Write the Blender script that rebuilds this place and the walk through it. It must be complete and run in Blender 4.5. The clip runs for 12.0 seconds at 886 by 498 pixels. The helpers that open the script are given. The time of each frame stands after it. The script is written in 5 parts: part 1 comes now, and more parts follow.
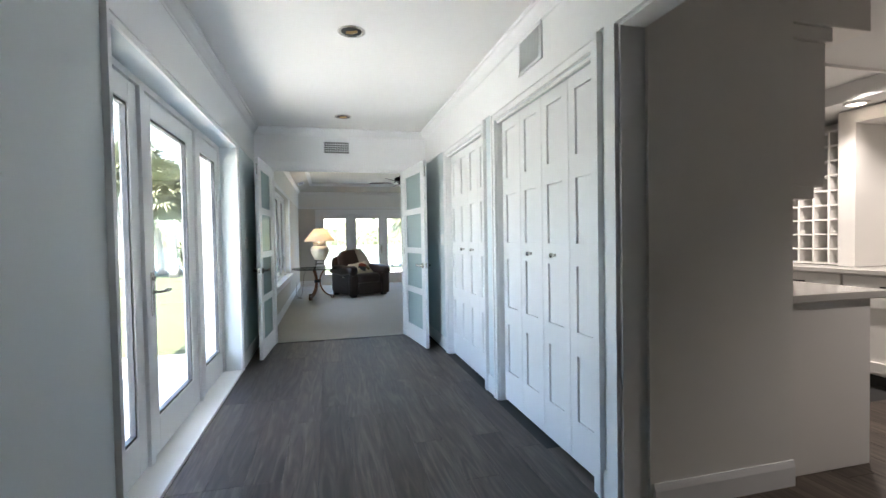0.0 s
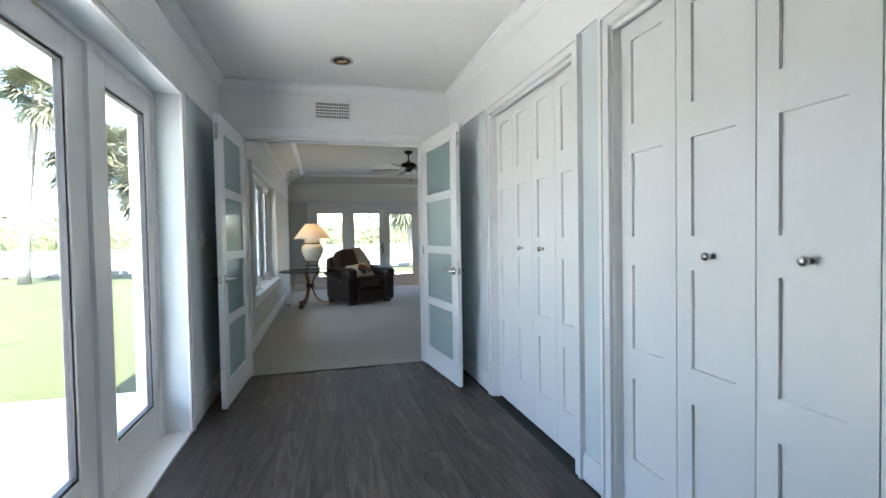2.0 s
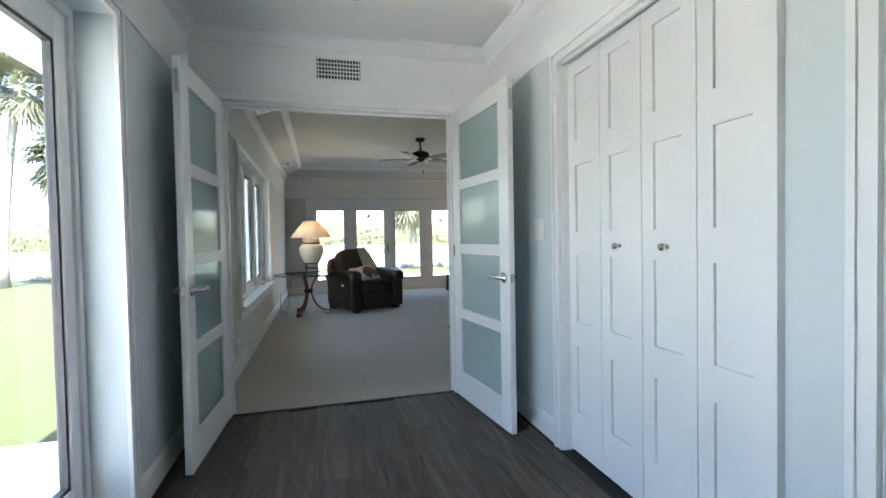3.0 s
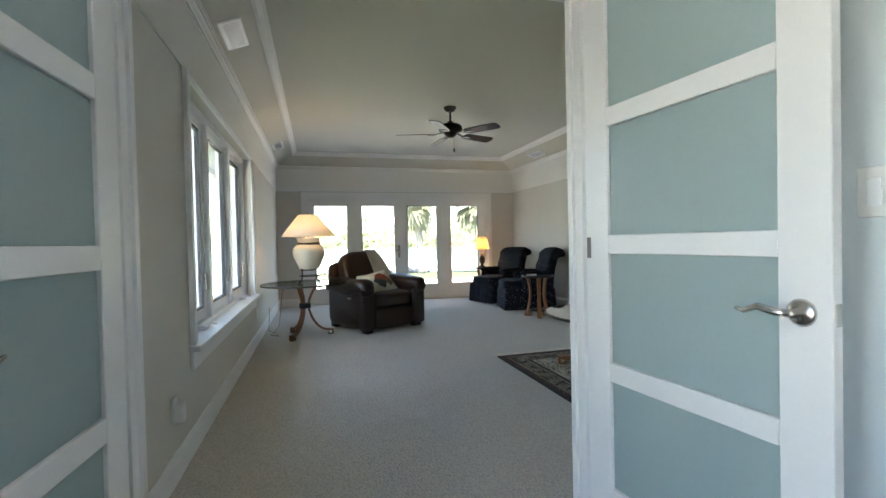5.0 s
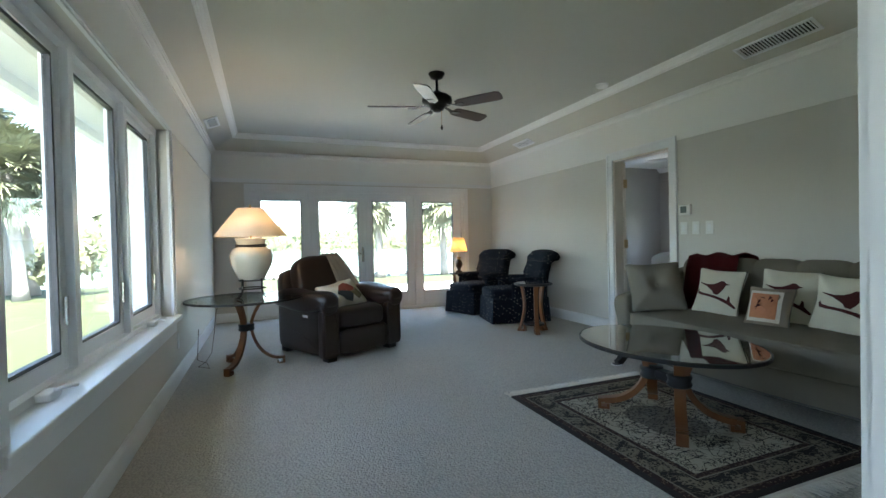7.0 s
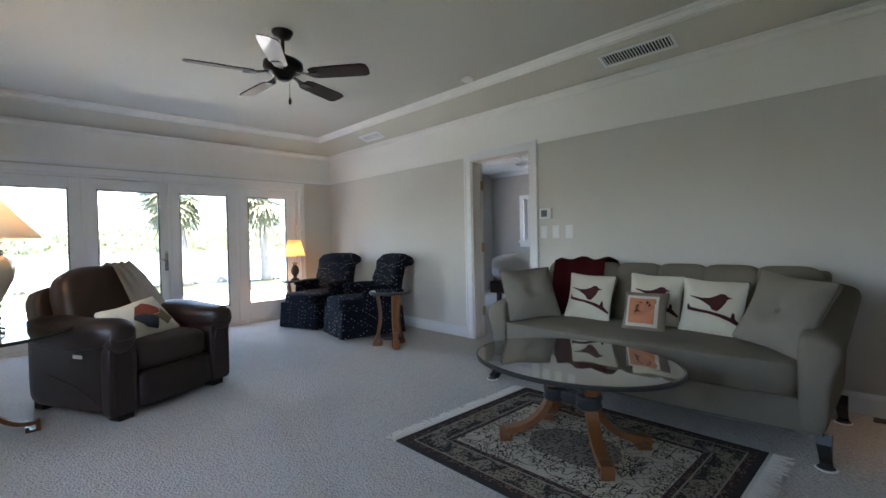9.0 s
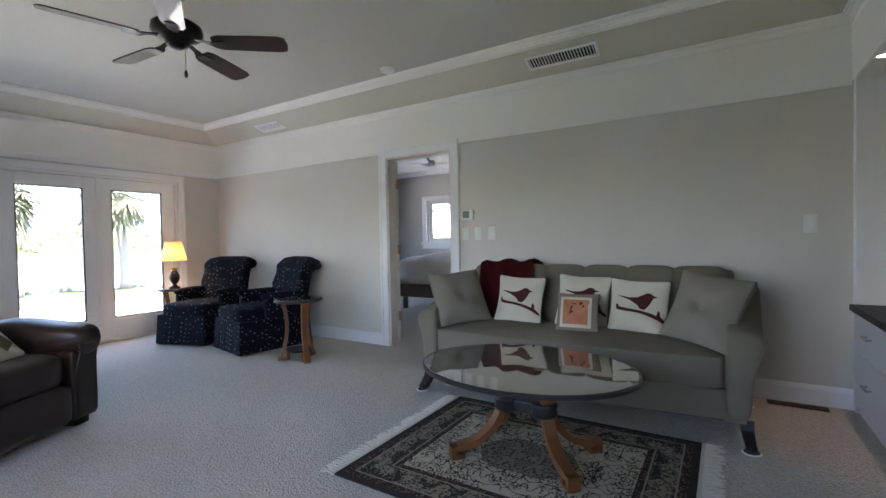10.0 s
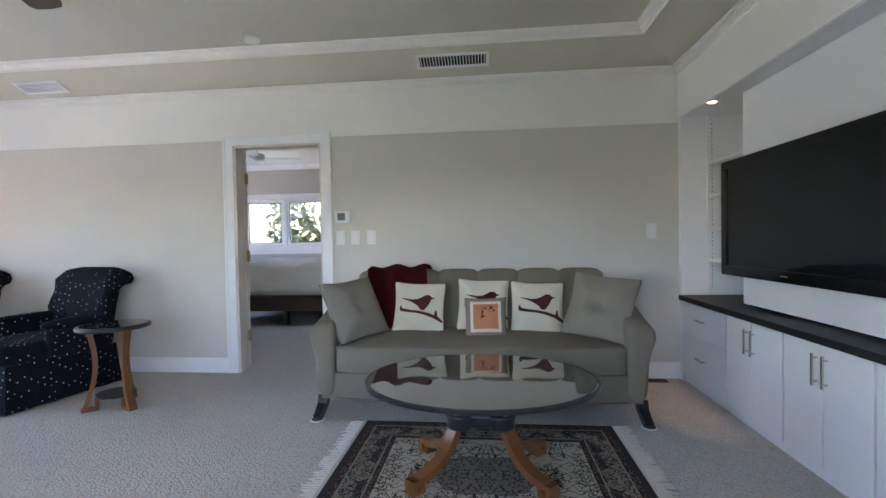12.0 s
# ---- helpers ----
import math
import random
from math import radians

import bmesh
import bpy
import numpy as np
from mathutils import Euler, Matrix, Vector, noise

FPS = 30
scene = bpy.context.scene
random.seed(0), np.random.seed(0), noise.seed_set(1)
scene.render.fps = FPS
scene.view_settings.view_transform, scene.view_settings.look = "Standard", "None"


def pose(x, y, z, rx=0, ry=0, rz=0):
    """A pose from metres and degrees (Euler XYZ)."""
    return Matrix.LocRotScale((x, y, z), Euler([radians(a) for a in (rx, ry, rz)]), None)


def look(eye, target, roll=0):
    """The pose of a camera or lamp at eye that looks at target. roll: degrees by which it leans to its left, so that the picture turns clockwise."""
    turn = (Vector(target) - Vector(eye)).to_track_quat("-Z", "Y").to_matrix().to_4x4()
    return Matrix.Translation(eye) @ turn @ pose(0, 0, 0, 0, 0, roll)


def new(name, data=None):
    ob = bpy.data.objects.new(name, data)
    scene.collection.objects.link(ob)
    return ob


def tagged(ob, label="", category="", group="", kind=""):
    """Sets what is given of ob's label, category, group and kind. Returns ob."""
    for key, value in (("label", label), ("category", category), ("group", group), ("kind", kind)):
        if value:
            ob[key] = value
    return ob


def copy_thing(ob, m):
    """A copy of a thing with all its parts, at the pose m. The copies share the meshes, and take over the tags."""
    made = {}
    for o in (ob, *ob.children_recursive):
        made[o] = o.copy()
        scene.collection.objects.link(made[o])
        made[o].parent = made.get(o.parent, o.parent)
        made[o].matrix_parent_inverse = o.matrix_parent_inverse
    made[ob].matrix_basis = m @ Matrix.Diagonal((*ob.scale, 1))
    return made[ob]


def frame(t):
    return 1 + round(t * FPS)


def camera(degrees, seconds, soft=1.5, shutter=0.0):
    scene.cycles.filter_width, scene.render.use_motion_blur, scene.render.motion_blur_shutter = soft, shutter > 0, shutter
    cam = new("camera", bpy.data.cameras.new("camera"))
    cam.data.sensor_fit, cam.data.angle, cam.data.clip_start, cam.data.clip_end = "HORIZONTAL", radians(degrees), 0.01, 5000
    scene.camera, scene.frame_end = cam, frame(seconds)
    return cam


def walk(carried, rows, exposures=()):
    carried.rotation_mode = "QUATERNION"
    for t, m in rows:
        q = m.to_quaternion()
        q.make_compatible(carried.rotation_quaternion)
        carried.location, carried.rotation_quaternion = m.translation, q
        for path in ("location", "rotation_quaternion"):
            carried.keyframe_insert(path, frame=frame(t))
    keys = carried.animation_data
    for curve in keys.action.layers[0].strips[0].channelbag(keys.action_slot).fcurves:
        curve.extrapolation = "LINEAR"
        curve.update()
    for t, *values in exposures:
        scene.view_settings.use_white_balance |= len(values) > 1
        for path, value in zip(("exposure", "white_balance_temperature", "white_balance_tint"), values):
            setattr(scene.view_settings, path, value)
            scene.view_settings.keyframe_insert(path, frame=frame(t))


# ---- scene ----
cam = camera(88.8, 12.0)

PATH = [
    (0, (0.433, 0.587, 1.201), (0.926, 2.524, 1.152), -1.0),
    (0.5, (0.442, 0.87, 1.191), (0.94, 2.807, 1.14), -1.0),
    (1, (0.448, 1.204, 1.179), (0.95, 3.139, 1.128), -1.0),
    (1.5, (0.441, 1.588, 1.175), (0.949, 3.522, 1.122), -1.1),
    (2, (0.446, 2.018, 1.172), (0.96, 3.95, 1.118), -1.0),
    (2.5, (0.419, 2.49, 1.161), (0.937, 4.421, 1.107), -1.1),
    (3, (0.411, 2.963, 1.144), (0.933, 4.893, 1.093), -1.1),
    (5, (0.365, 4.614, 1.086), (0.903, 6.54, 1.052), -1.3),
    (5.5, (0.357, 4.958, 1.084), (0.903, 6.882, 1.052), -1.3),
    (6, (0.351, 5.265, 1.084), (0.902, 7.187, 1.054), -1.4),
    (6.5, (0.369, 5.534, 1.084), (0.986, 7.436, 1.054), -1.4),
    (7, (0.393, 5.769, 1.09), (1.124, 7.63, 1.059), -1.3),
    (9, (0.432, 6.514, 1.121), (1.816, 7.957, 1.078), -1.2),
    (9.5, (0.425, 6.71, 1.119), (1.974, 7.975, 1.076), -1.1),
    (10, (0.417, 6.912, 1.126), (2.114, 7.97, 1.081), -1.1),
    (10.5, (0.427, 7.099, 1.125), (2.245, 7.931, 1.079), -1.0),
    (11, (0.45, 7.302, 1.134), (2.356, 7.907, 1.088), -1.0),
    (11.5, (0.437, 7.524, 1.144), (2.398, 7.917, 1.099), -1.0),
    (12, (0.409, 7.735, 1.14), (2.398, 7.935, 1.098), -1.0),
]
walk(cam, [(t, look(eye, target, roll)) for t, eye, target, roll in PATH], [(0, 4.42, 6800, 15), (1, 4.2, 6800, 16), (2.5, 3.95, 6700, 13), (3.2, 3.95, 6800, 13), (5, 4.25, 7150, 13), (6.5, 4.15, 6700, 8), (7.2, 4.17, 6600, 8), (9, 4.38, 6620, 19), (10.5, 4.6, 6620, 22), (12, 4.88, 6600, 24)])

# ---- light ----
SKY, SUN_ELEV, SUN_AZ = 0.14, 66.0, 172.0
world = bpy.data.worlds.new("sky")
scene.world = world
world.use_nodes = True
wt = world.node_tree
sky = wt.nodes.new("ShaderNodeTexSky")
sky.sky_type, sky.sun_disc = "NISHITA", False
sky.sun_elevation, sky.sun_rotation = radians(SUN_ELEV), radians(SUN_AZ)
sky.air_density, sky.dust_density = 1.0, 1.6
wt.links.new(sky.outputs[0], wt.nodes["Background"].inputs[0])
wt.nodes["Background"].inputs[1].default_value = SKY
sun = new("sun", bpy.data.lights.new("sun", "SUN"))
sun.data.energy, sun.data.angle, sun.data.color = 4.1, radians(0.5), (1.0, 0.95, 0.87)
sx, sy = math.sin(radians(SUN_AZ)), math.cos(radians(SUN_AZ))
sun.matrix_world = look((0, 0, 30), (-sx, -sy, 30 - math.tan(radians(SUN_ELEV))))


def lamp(name, at, watts, colour, size=0.04, spot=0.0, aim=(0, 0, -1)):
    data = bpy.data.lights.new(name, "SPOT" if spot else "POINT")
    data.energy, data.color, data.shadow_soft_size = watts, colour, size
    if spot:
        data.spot_size, data.spot_blend = radians(spot), 0.6
    ob = new(name, data)
    ob.matrix_world = look(at, Vector(at) + Vector(aim))
    return ob


WARM = (1.0, 0.70, 0.42)
lamp("bulb", (0.275, 10.22, 1.27), 0.45, WARM, 0.05)
lamp("bulb", (3.36, 12.62, 1.02), 0.4, WARM, 0.04)
lamp("niche_spot", (3.70, 6.195, 2.035), 0.85, (1.0, 0.66, 0.40), 0.03, 44)
# Added fill lamps, off the two downlights; the first brightens the wine rack.
for kx, ky in ((4.1, 4.4), (4.15, 3.1), (4.2, 1.2)):
    lamp("kitchen_fill", (kx, ky, 2.30), 4.2, (1.0, 0.95, 0.90), 0.05, 130)


# ---- materials ----
def mat(name, colour, rough=0.6, metal=0.0, vary=0.06, scale=6.0, fine=0.0, fine_scale=220.0, spec=0.5, coat=0.0, second=None, stretch=(1, 1, 1), random_part=0.0):
    """A painted or plain surface: colour varied at a large and a small scale, with fine relief."""
    m = bpy.data.materials.new(name)
    m.use_nodes = True
    t = m.node_tree
    b = t.nodes["Principled BSDF"]
    b.inputs["Roughness"].default_value, b.inputs["Metallic"].default_value = rough, metal
    b.inputs["Specular IOR Level"].default_value, b.inputs["Coat Weight"].default_value = spec, coat
    co = t.nodes.new("ShaderNodeTexCoord")
    mp = t.nodes.new("ShaderNodeMapping")
    mp.inputs["Scale"].default_value = stretch
    t.links.new(co.outputs["Object"], mp.inputs[0])
    n = t.nodes.new("ShaderNodeTexNoise")
    n.inputs["Scale"].default_value, n.inputs["Detail"].default_value = scale, 6.0
    t.links.new(mp.outputs[0], n.inputs["Vector"])
    mix = t.nodes.new("ShaderNodeMix")
    mix.data_type = "RGBA"
    dark = second or tuple(c * (1 - vary) for c in colour)
    light = tuple(min(1.0, c * (1 + vary)) for c in colour) if second is None else colour
    mix.inputs[6].default_value, mix.inputs[7].default_value = (*dark, 1), (*light, 1)
    t.links.new(n.outputs[0], mix.inputs[0])
    out = mix.outputs[2]
    if random_part:
        oi = t.nodes.new("ShaderNodeObjectInfo")
        hsv = t.nodes.new("ShaderNodeHueSaturation")
        mr = t.nodes.new("ShaderNodeMapRange")
        mr.inputs[3].default_value, mr.inputs[4].default_value = 1 - random_part, 1 + random_part
        t.links.new(oi.outputs["Random"], mr.inputs[0])
        t.links.new(mr.outputs[0], hsv.inputs["Value"])
        t.links.new(out, hsv.inputs["Color"])
        out = hsv.outputs[0]
    t.links.new(out, b.inputs["Base Color"])
    if fine:
        n2 = t.nodes.new("ShaderNodeTexNoise")
        n2.inputs["Scale"].default_value, n2.inputs["Detail"].default_value = fine_scale, 3.0
        t.links.new(mp.outputs[0], n2.inputs["Vector"])
        bu = t.nodes.new("ShaderNodeBump")
        bu.inputs["Strength"].default_value, bu.inputs["Distance"].default_value = fine, 0.004
        t.links.new(n2.outputs[0], bu.inputs["Height"])
        t.links.new(bu.outputs[0], b.inputs["Normal"])
    return m


def glow(name, colour, strength):
    m = bpy.data.materials.new(name)
    m.use_nodes = True
    b = m.node_tree.nodes["Principled BSDF"]
    b.inputs["Base Color"].default_value = (*colour, 1)
    b.inputs["Emission Color"].default_value, b.inputs["Emission Strength"].default_value = (*colour, 1), strength
    return m


def clear_glass(name, colour=(1, 1, 1), gloss=0.06, rough=0.0):
    """A thin pane: light goes straight through, with a faint mirror on it."""
    m = bpy.data.materials.new(name)
    m.use_nodes = True
    t = m.node_tree
    t.nodes.remove(t.nodes["Principled BSDF"])
    tr, gl, mx = t.nodes.new("ShaderNodeBsdfTransparent"), t.nodes.new("ShaderNodeBsdfGlossy"), t.nodes.new("ShaderNodeMixShader")
    lw, pw, sc = t.nodes.new("ShaderNodeLayerWeight"), t.nodes.new("ShaderNodeMath"), t.nodes.new("ShaderNodeMath")
    pw.operation, sc.operation = "POWER", "MULTIPLY_ADD"
    pw.inputs[1].default_value, sc.inputs[1].default_value, sc.inputs[2].default_value = 5.0, .55, gloss / 2
    t.links.new(lw.outputs["Facing"], pw.inputs[0])
    t.links.new(pw.outputs[0], sc.inputs[0])
    tr.inputs[0].default_value, gl.inputs["Roughness"].default_value = (*colour, 1), rough
    t.links.new(sc.outputs[0], mx.inputs[0])
    t.links.new(tr.outputs[0], mx.inputs[1])
    t.links.new(gl.outputs[0], mx.inputs[2])
    t.links.new(mx.outputs[0], t.nodes["Material Output"].inputs[0])
    return m


def see_through(name, colour, rough, share, spec=0.5):
    """A surface that lets part of the light pass diffusely, as frosted glass or a lampshade does."""
    m = bpy.data.materials.new(name)
    m.use_nodes = True
    t = m.node_tree
    b = t.nodes["Principled BSDF"]
    b.inputs["Base Color"].default_value, b.inputs["Roughness"].default_value = (*colour, 1), rough
    b.inputs["Specular IOR Level"].default_value = spec
    tl, mx = t.nodes.new("ShaderNodeBsdfTranslucent"), t.nodes.new("ShaderNodeMixShader")
    tl.inputs[0].default_value, mx.inputs[0].default_value = (*colour, 1), share
    t.links.new(b.outputs[0], mx.inputs[1])
    t.links.new(tl.outputs[0], mx.inputs[2])
    t.links.new(mx.outputs[0], t.nodes["Material Output"].inputs[0])
    return m


M_TRIM = mat("white_gloss_paint", (0.80, 0.81, 0.82), 0.32, vary=0.015, scale=3, fine=0.03, fine_scale=90)
M_CEIL = mat("white_ceiling_paint", (0.80, 0.80, 0.79), 0.9, vary=0.02, scale=1.5, fine=0.05, fine_scale=160)
M_BLUE = mat("pale_blue_grey_paint", (0.63, 0.69, 0.715), 0.55, vary=0.03, scale=1.2, fine=0.05, fine_scale=180)
M_GREIGE = mat("greige_paint", (0.625, 0.60, 0.555), 0.7, vary=0.03, scale=1.1, fine=0.06, fine_scale=180)
M_BAND = mat("white_band_paint", (0.81, 0.80, 0.765), 0.6, vary=0.02, scale=1.5, fine=0.04, fine_scale=160)
M_TRAY = mat("beige_tray_paint", (0.61, 0.585, 0.505), 0.85, vary=0.02, scale=1.5, fine=0.05, fine_scale=160)
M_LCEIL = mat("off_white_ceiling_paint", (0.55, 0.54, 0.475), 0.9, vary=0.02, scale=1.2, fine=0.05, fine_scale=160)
M_KITCH = mat("white_lacquer", (0.80, 0.78, 0.75), 0.4, vary=0.015, scale=3)
M_GLASS = clear_glass("window_glass_pane", (0.86, 0.885, 0.88))
M_FROST = see_through("frosted_glass", (0.50, 0.63, 0.64), 0.12, 0.35)
M_CHROME = mat("brushed_nickel", (0.62, 0.60, 0.57), 0.25, 1.0, vary=0.05, scale=30)
M_BRASS = mat("aged_brass", (0.48, 0.33, 0.17), 0.35, 1.0, vary=0.1, scale=30)
M_DARK = mat("dark_void", (0.02, 0.02, 0.02), 0.8, vary=0.2, scale=20)


# ---- building helpers ----
def box(bm, x0, x1, y0, y1, z0, z1):
    v = [bm.verts.new((x, y, z)) for z in (z0, z1) for x, y in ((x0, y0), (x1, y0), (x1, y1), (x0, y1))]
    for f in ((0, 3, 2, 1), (4, 5, 6, 7), (0, 1, 5, 4), (1, 2, 6, 5), (2, 3, 7, 6), (3, 0, 4, 7)):
        bm.faces.new([v[i] for i in f])
    return v


def boxes(*rows):
    bm = bmesh.new()
    for r in rows:
        box(bm, *r)
    return bm


def rounded(bm, width, segments=2):
    bmesh.ops.bevel(bm, geom=list(bm.edges), offset=width, segments=segments, profile=0.5, affect="EDGES", clamp_overlap=True)
    return bm


def rbox(x0, x1, y0, y1, z0, z1, r=0.004, segments=2):
    return rounded(boxes((x0, x1, y0, y1, z0, z1)), r, segments)


def made(name, bm, material, smooth=False):
    bmesh.ops.recalc_face_normals(bm, faces=bm.faces)
    me = bpy.data.meshes.new(name)
    bm.to_mesh(me)
    bm.free()
    if smooth:
        for p in me.polygons:
            p.use_smooth = True
    me.materials.append(material)
    return new(name, me)


def part(name, bm, material, parent, label="", smooth=False):
    ob = made(name, bm, material, smooth)
    ob.parent = parent
    if label:
        tagged(ob, label)
    return ob


def thing(name, label, category, at=(0, 0, 0), turn=0.0, group="", kind=""):
    ob = new(name)
    ob.empty_display_size = 0.1
    ob.matrix_world = pose(*at, 0, 0, turn)
    return tagged(ob, label, category, group, kind)


def setting(name, bm, material, label="", smooth=False):
    return tagged(made(name, bm, material, smooth), label, kind="structure")


def lathe(profile, segments=32, cx=0.0, cy=0.0):
    """A turned solid from (radius, height) rows."""
    bm = bmesh.new()
    rings = []
    for r, z in profile:
        if r < 1e-5:
            rings.append([bm.verts.new((cx, cy, z))])
        else:
            rings.append([bm.verts.new((cx + r * math.cos(2 * math.pi * i / segments), cy + r * math.sin(2 * math.pi * i / segments), z)) for i in range(segments)])
    for a, b in zip(rings, rings[1:]):
        for i in range(segments):
            j = (i + 1) % segments
            loop = [a[i % len(a)], a[j % len(a)], b[j % len(b)], b[i % len(b)]]
            keep = [v for k, v in enumerate(loop) if v not in loop[:k]]
            if len(keep) > 2:
                bm.faces.new(keep)
    return bm


def tube(points, radius, sides=8, bm=None, flat=1.0):
    """A bar along points; radius is a number or one for each point."""
    bm = bm or bmesh.new()
    pts = [Vector(p) for p in points]
    radii = radius if isinstance(radius, (list, tuple)) else [radius] * len(pts)
    rings, side = [], None
    for i, p in enumerate(pts):
        d = (pts[min(i + 1, len(pts) - 1)] - pts[max(i - 1, 0)]).normalized()
        if side is None:
            side = d.orthogonal().normalized()
        side = (side - d * side.dot(d)).normalized()
        up = d.cross(side)
        rings.append([bm.verts.new(p + radii[i] * (math.cos(a) * side + flat * math.sin(a) * up)) for a in (2 * math.pi * k / sides for k in range(sides))])
    for a, b in zip(rings, rings[1:]):
        for k in range(sides):
            bm.faces.new((a[k], a[(k + 1) % sides], b[(k + 1) % sides], b[k]))
    bm.faces.new(rings[0][::-1])
    bm.faces.new(rings[-1])
    return bm


def bar(points, normal, width, thick, bm=None):
    """A flat bar of rectangular section along points; width runs along normal."""
    bm = bm or bmesh.new()
    pts, n = [Vector(p) for p in points], Vector(normal).normalized()
    widths = width if isinstance(width, (list, tuple)) else [width] * len(pts)
    rings = []
    for i, p in enumerate(pts):
        d = (pts[min(i + 1, len(pts) - 1)] - pts[max(i - 1, 0)]).normalized()
        s = d.cross(n).normalized() * thick / 2
        w = n * widths[i] / 2
        rings.append([bm.verts.new(p + c) for c in (s + w, s - w, -s - w, -s + w)])
    for a, b in zip(rings, rings[1:]):
        for k in range(4):
            bm.faces.new((a[k], a[(k + 1) % 4], b[(k + 1) % 4], b[k]))
    bm.faces.new(rings[0][::-1])
    bm.faces.new(rings[-1])
    return bm


def profile_run(section, a, b, out, bm=None, mitre_a=0.0, mitre_b=0.0):
    """A moulding: the section (depth, height) run from a to b, depth along out. mitre: how far an end moves along the run for each metre of depth."""
    bm = bm or bmesh.new()
    a, b, out = Vector(a), Vector(b), Vector(out)
    d = (b - a).normalized()
    ra = [bm.verts.new(a + out * u + Vector((0, 0, v)) + d * mitre_a * u) for u, v in section]
    rb = [bm.verts.new(b + out * u + Vector((0, 0, v)) - d * mitre_b * u) for u, v in section]
    n = len(section)
    for i in range(n):
        j = (i + 1) % n
        bm.faces.new((ra[i], ra[j], rb[j], rb[i]))
    bm.faces.new(ra[::-1])
    bm.faces.new(rb)
    return bm


def puff(sx, sy, sz, power=4.0, cuts=10, pinch=0.0):
    """A stuffed block of full size sx, sy, sz with rounded faces; pinch draws the edges in thin as a cushion's."""
    bm = bmesh.new()
    bmesh.ops.create_cube(bm, size=2.0)
    bmesh.ops.subdivide_edges(bm, edges=list(bm.edges), cuts=cuts, use_grid_fill=True)
    for v in bm.verts:
        x, y, z = v.co
        k = (abs(x) ** power + abs(y) ** power + abs(z) ** power) ** (1 / power)
        x, y, z = x / k, y / k, z / k
        if pinch:
            e = max(abs(x), abs(z))
            y *= max(0.06, (1 - pinch * e ** 2.2))
        v.co = (x * sx / 2, y * sy / 2, z * sz / 2)
    return bm


def shift(bm, x=0, y=0, z=0, m=None):
    bmesh.ops.transform(bm, matrix=(m if m is not None else Matrix.Translation((x, y, z))), verts=list(bm.verts))
    return bm


def blend(bm, *others):
    """Adds other bmeshes into bm."""
    for o in others:
        me = bpy.data.meshes.new("tmp")
        o.to_mesh(me)
        o.free()
        bm.from_mesh(me)
        bpy.data.meshes.remove(me)
    return bm


def outline_slab(points, z0, z1):
    bm = bmesh.new()
    lo = [bm.verts.new((x, y, z0)) for x, y in points]
    hi = [bm.verts.new((x, y, z1)) for x, y in points]
    bm.faces.new(lo[::-1])
    bm.faces.new(hi)
    for i in range(len(points)):
        j = (i + 1) % len(points)
        bm.faces.new((lo[i], lo[j], hi[j], hi[i]))
    return bm

# ---- plan ----
XW, XE, YD0, YD1, HC = -0.365, 1.64, 6.13, 6.23, 2.505      # hall: west and east faces, door wall, ceiling
LX0, LX1, LY1 = -0.292, 4.17, 12.97                       # living room: west, east and north faces
BAND, CROWN, SLOPE, LC = 2.03, 2.395, 0.38, 2.64          # living room heights
SLOPE_W = 0.31                                            # narrower slope along the west wall
OX0, OX1, OZ = -0.19, 1.36, 2.045                         # double doorway
WY0, WY1, WZ = 2.585, 5.06, 2.055                          # hall glazed doors
VY0, VY1, VZ0, VZ1 = 7.36, 9.78, 0.565, 1.995               # living room window
VX = -.41                                                 # plane of its sashes
FX0, FX1, FZ = 0.20, 3.62, 1.93                           # living room glazed doors
BY0, BY1, BZ = 9.147, 9.934, 1.985                        # bedroom doorway

# ---- shell ----
T = 0.22
setting("wall_hall_west", boxes((XW - T, XW, -2.5, WY0, -0.1, HC + .1), (XW - T, XW, WY1, YD1, -0.1, HC + .1), (XW - T, XW, WY0, WY1, WZ, HC + .1)), M_BLUE, "pale blue-grey painted hall wall around glazed doors")
c1, c2 = (2.447, 3.69), (3.975, 5.10)
setting("wall_hall_east", boxes((XE, XE + .12, 2.27, c1[0], -.1, HC), (XE, XE + .12, c1[1], c2[0], -.1, HC), (XE, XE + .12, c2[1], YD0, -.1, HC),
        (XE, XE + .12, c1[0], c1[1], 2.04, HC), (XE, XE + .12, c2[0], c2[1], 2.04, HC), (XE, XE + .12, -1.4, 2.27, 2.09, HC), (XE, XE + .12, -2.5, -1.4, -.1, HC)), M_BLUE, "pale blue-grey painted hall wall with closets")
setting("wall_hall_south", boxes((XW - T, XE + .12, -2.62, -2.5, -.1, HC + .1)), M_BLUE, "pale blue-grey painted end wall")
setting("wall_doorway", boxes((XW - T, OX0, YD0, YD1, -.1, HC + .2), (OX1, XE + .12, YD0, YD1, -.1, HC + .2), (OX0, OX1, YD0, YD1, OZ, HC + .2)), M_TRIM, "white painted wall around a wide double doorway")
setting("ceiling_hall", boxes((XW - T, XE + .12, -2.62, YD1, HC, HC + .12)), M_CEIL, "smooth white hall ceiling")
setting("wall_living_west", boxes((XW - T, LX0, YD1, VY0, -.1, 3.0), (XW - T, LX0, VY1, LY1 + .2, -.1, 3.0), (XW - T, LX0, VY0, VY1, -.1, VZ0 - .036), (XW - T, LX0, VY0, VY1, VZ1, 3.0)), M_GREIGE, "greige painted living room wall with window")
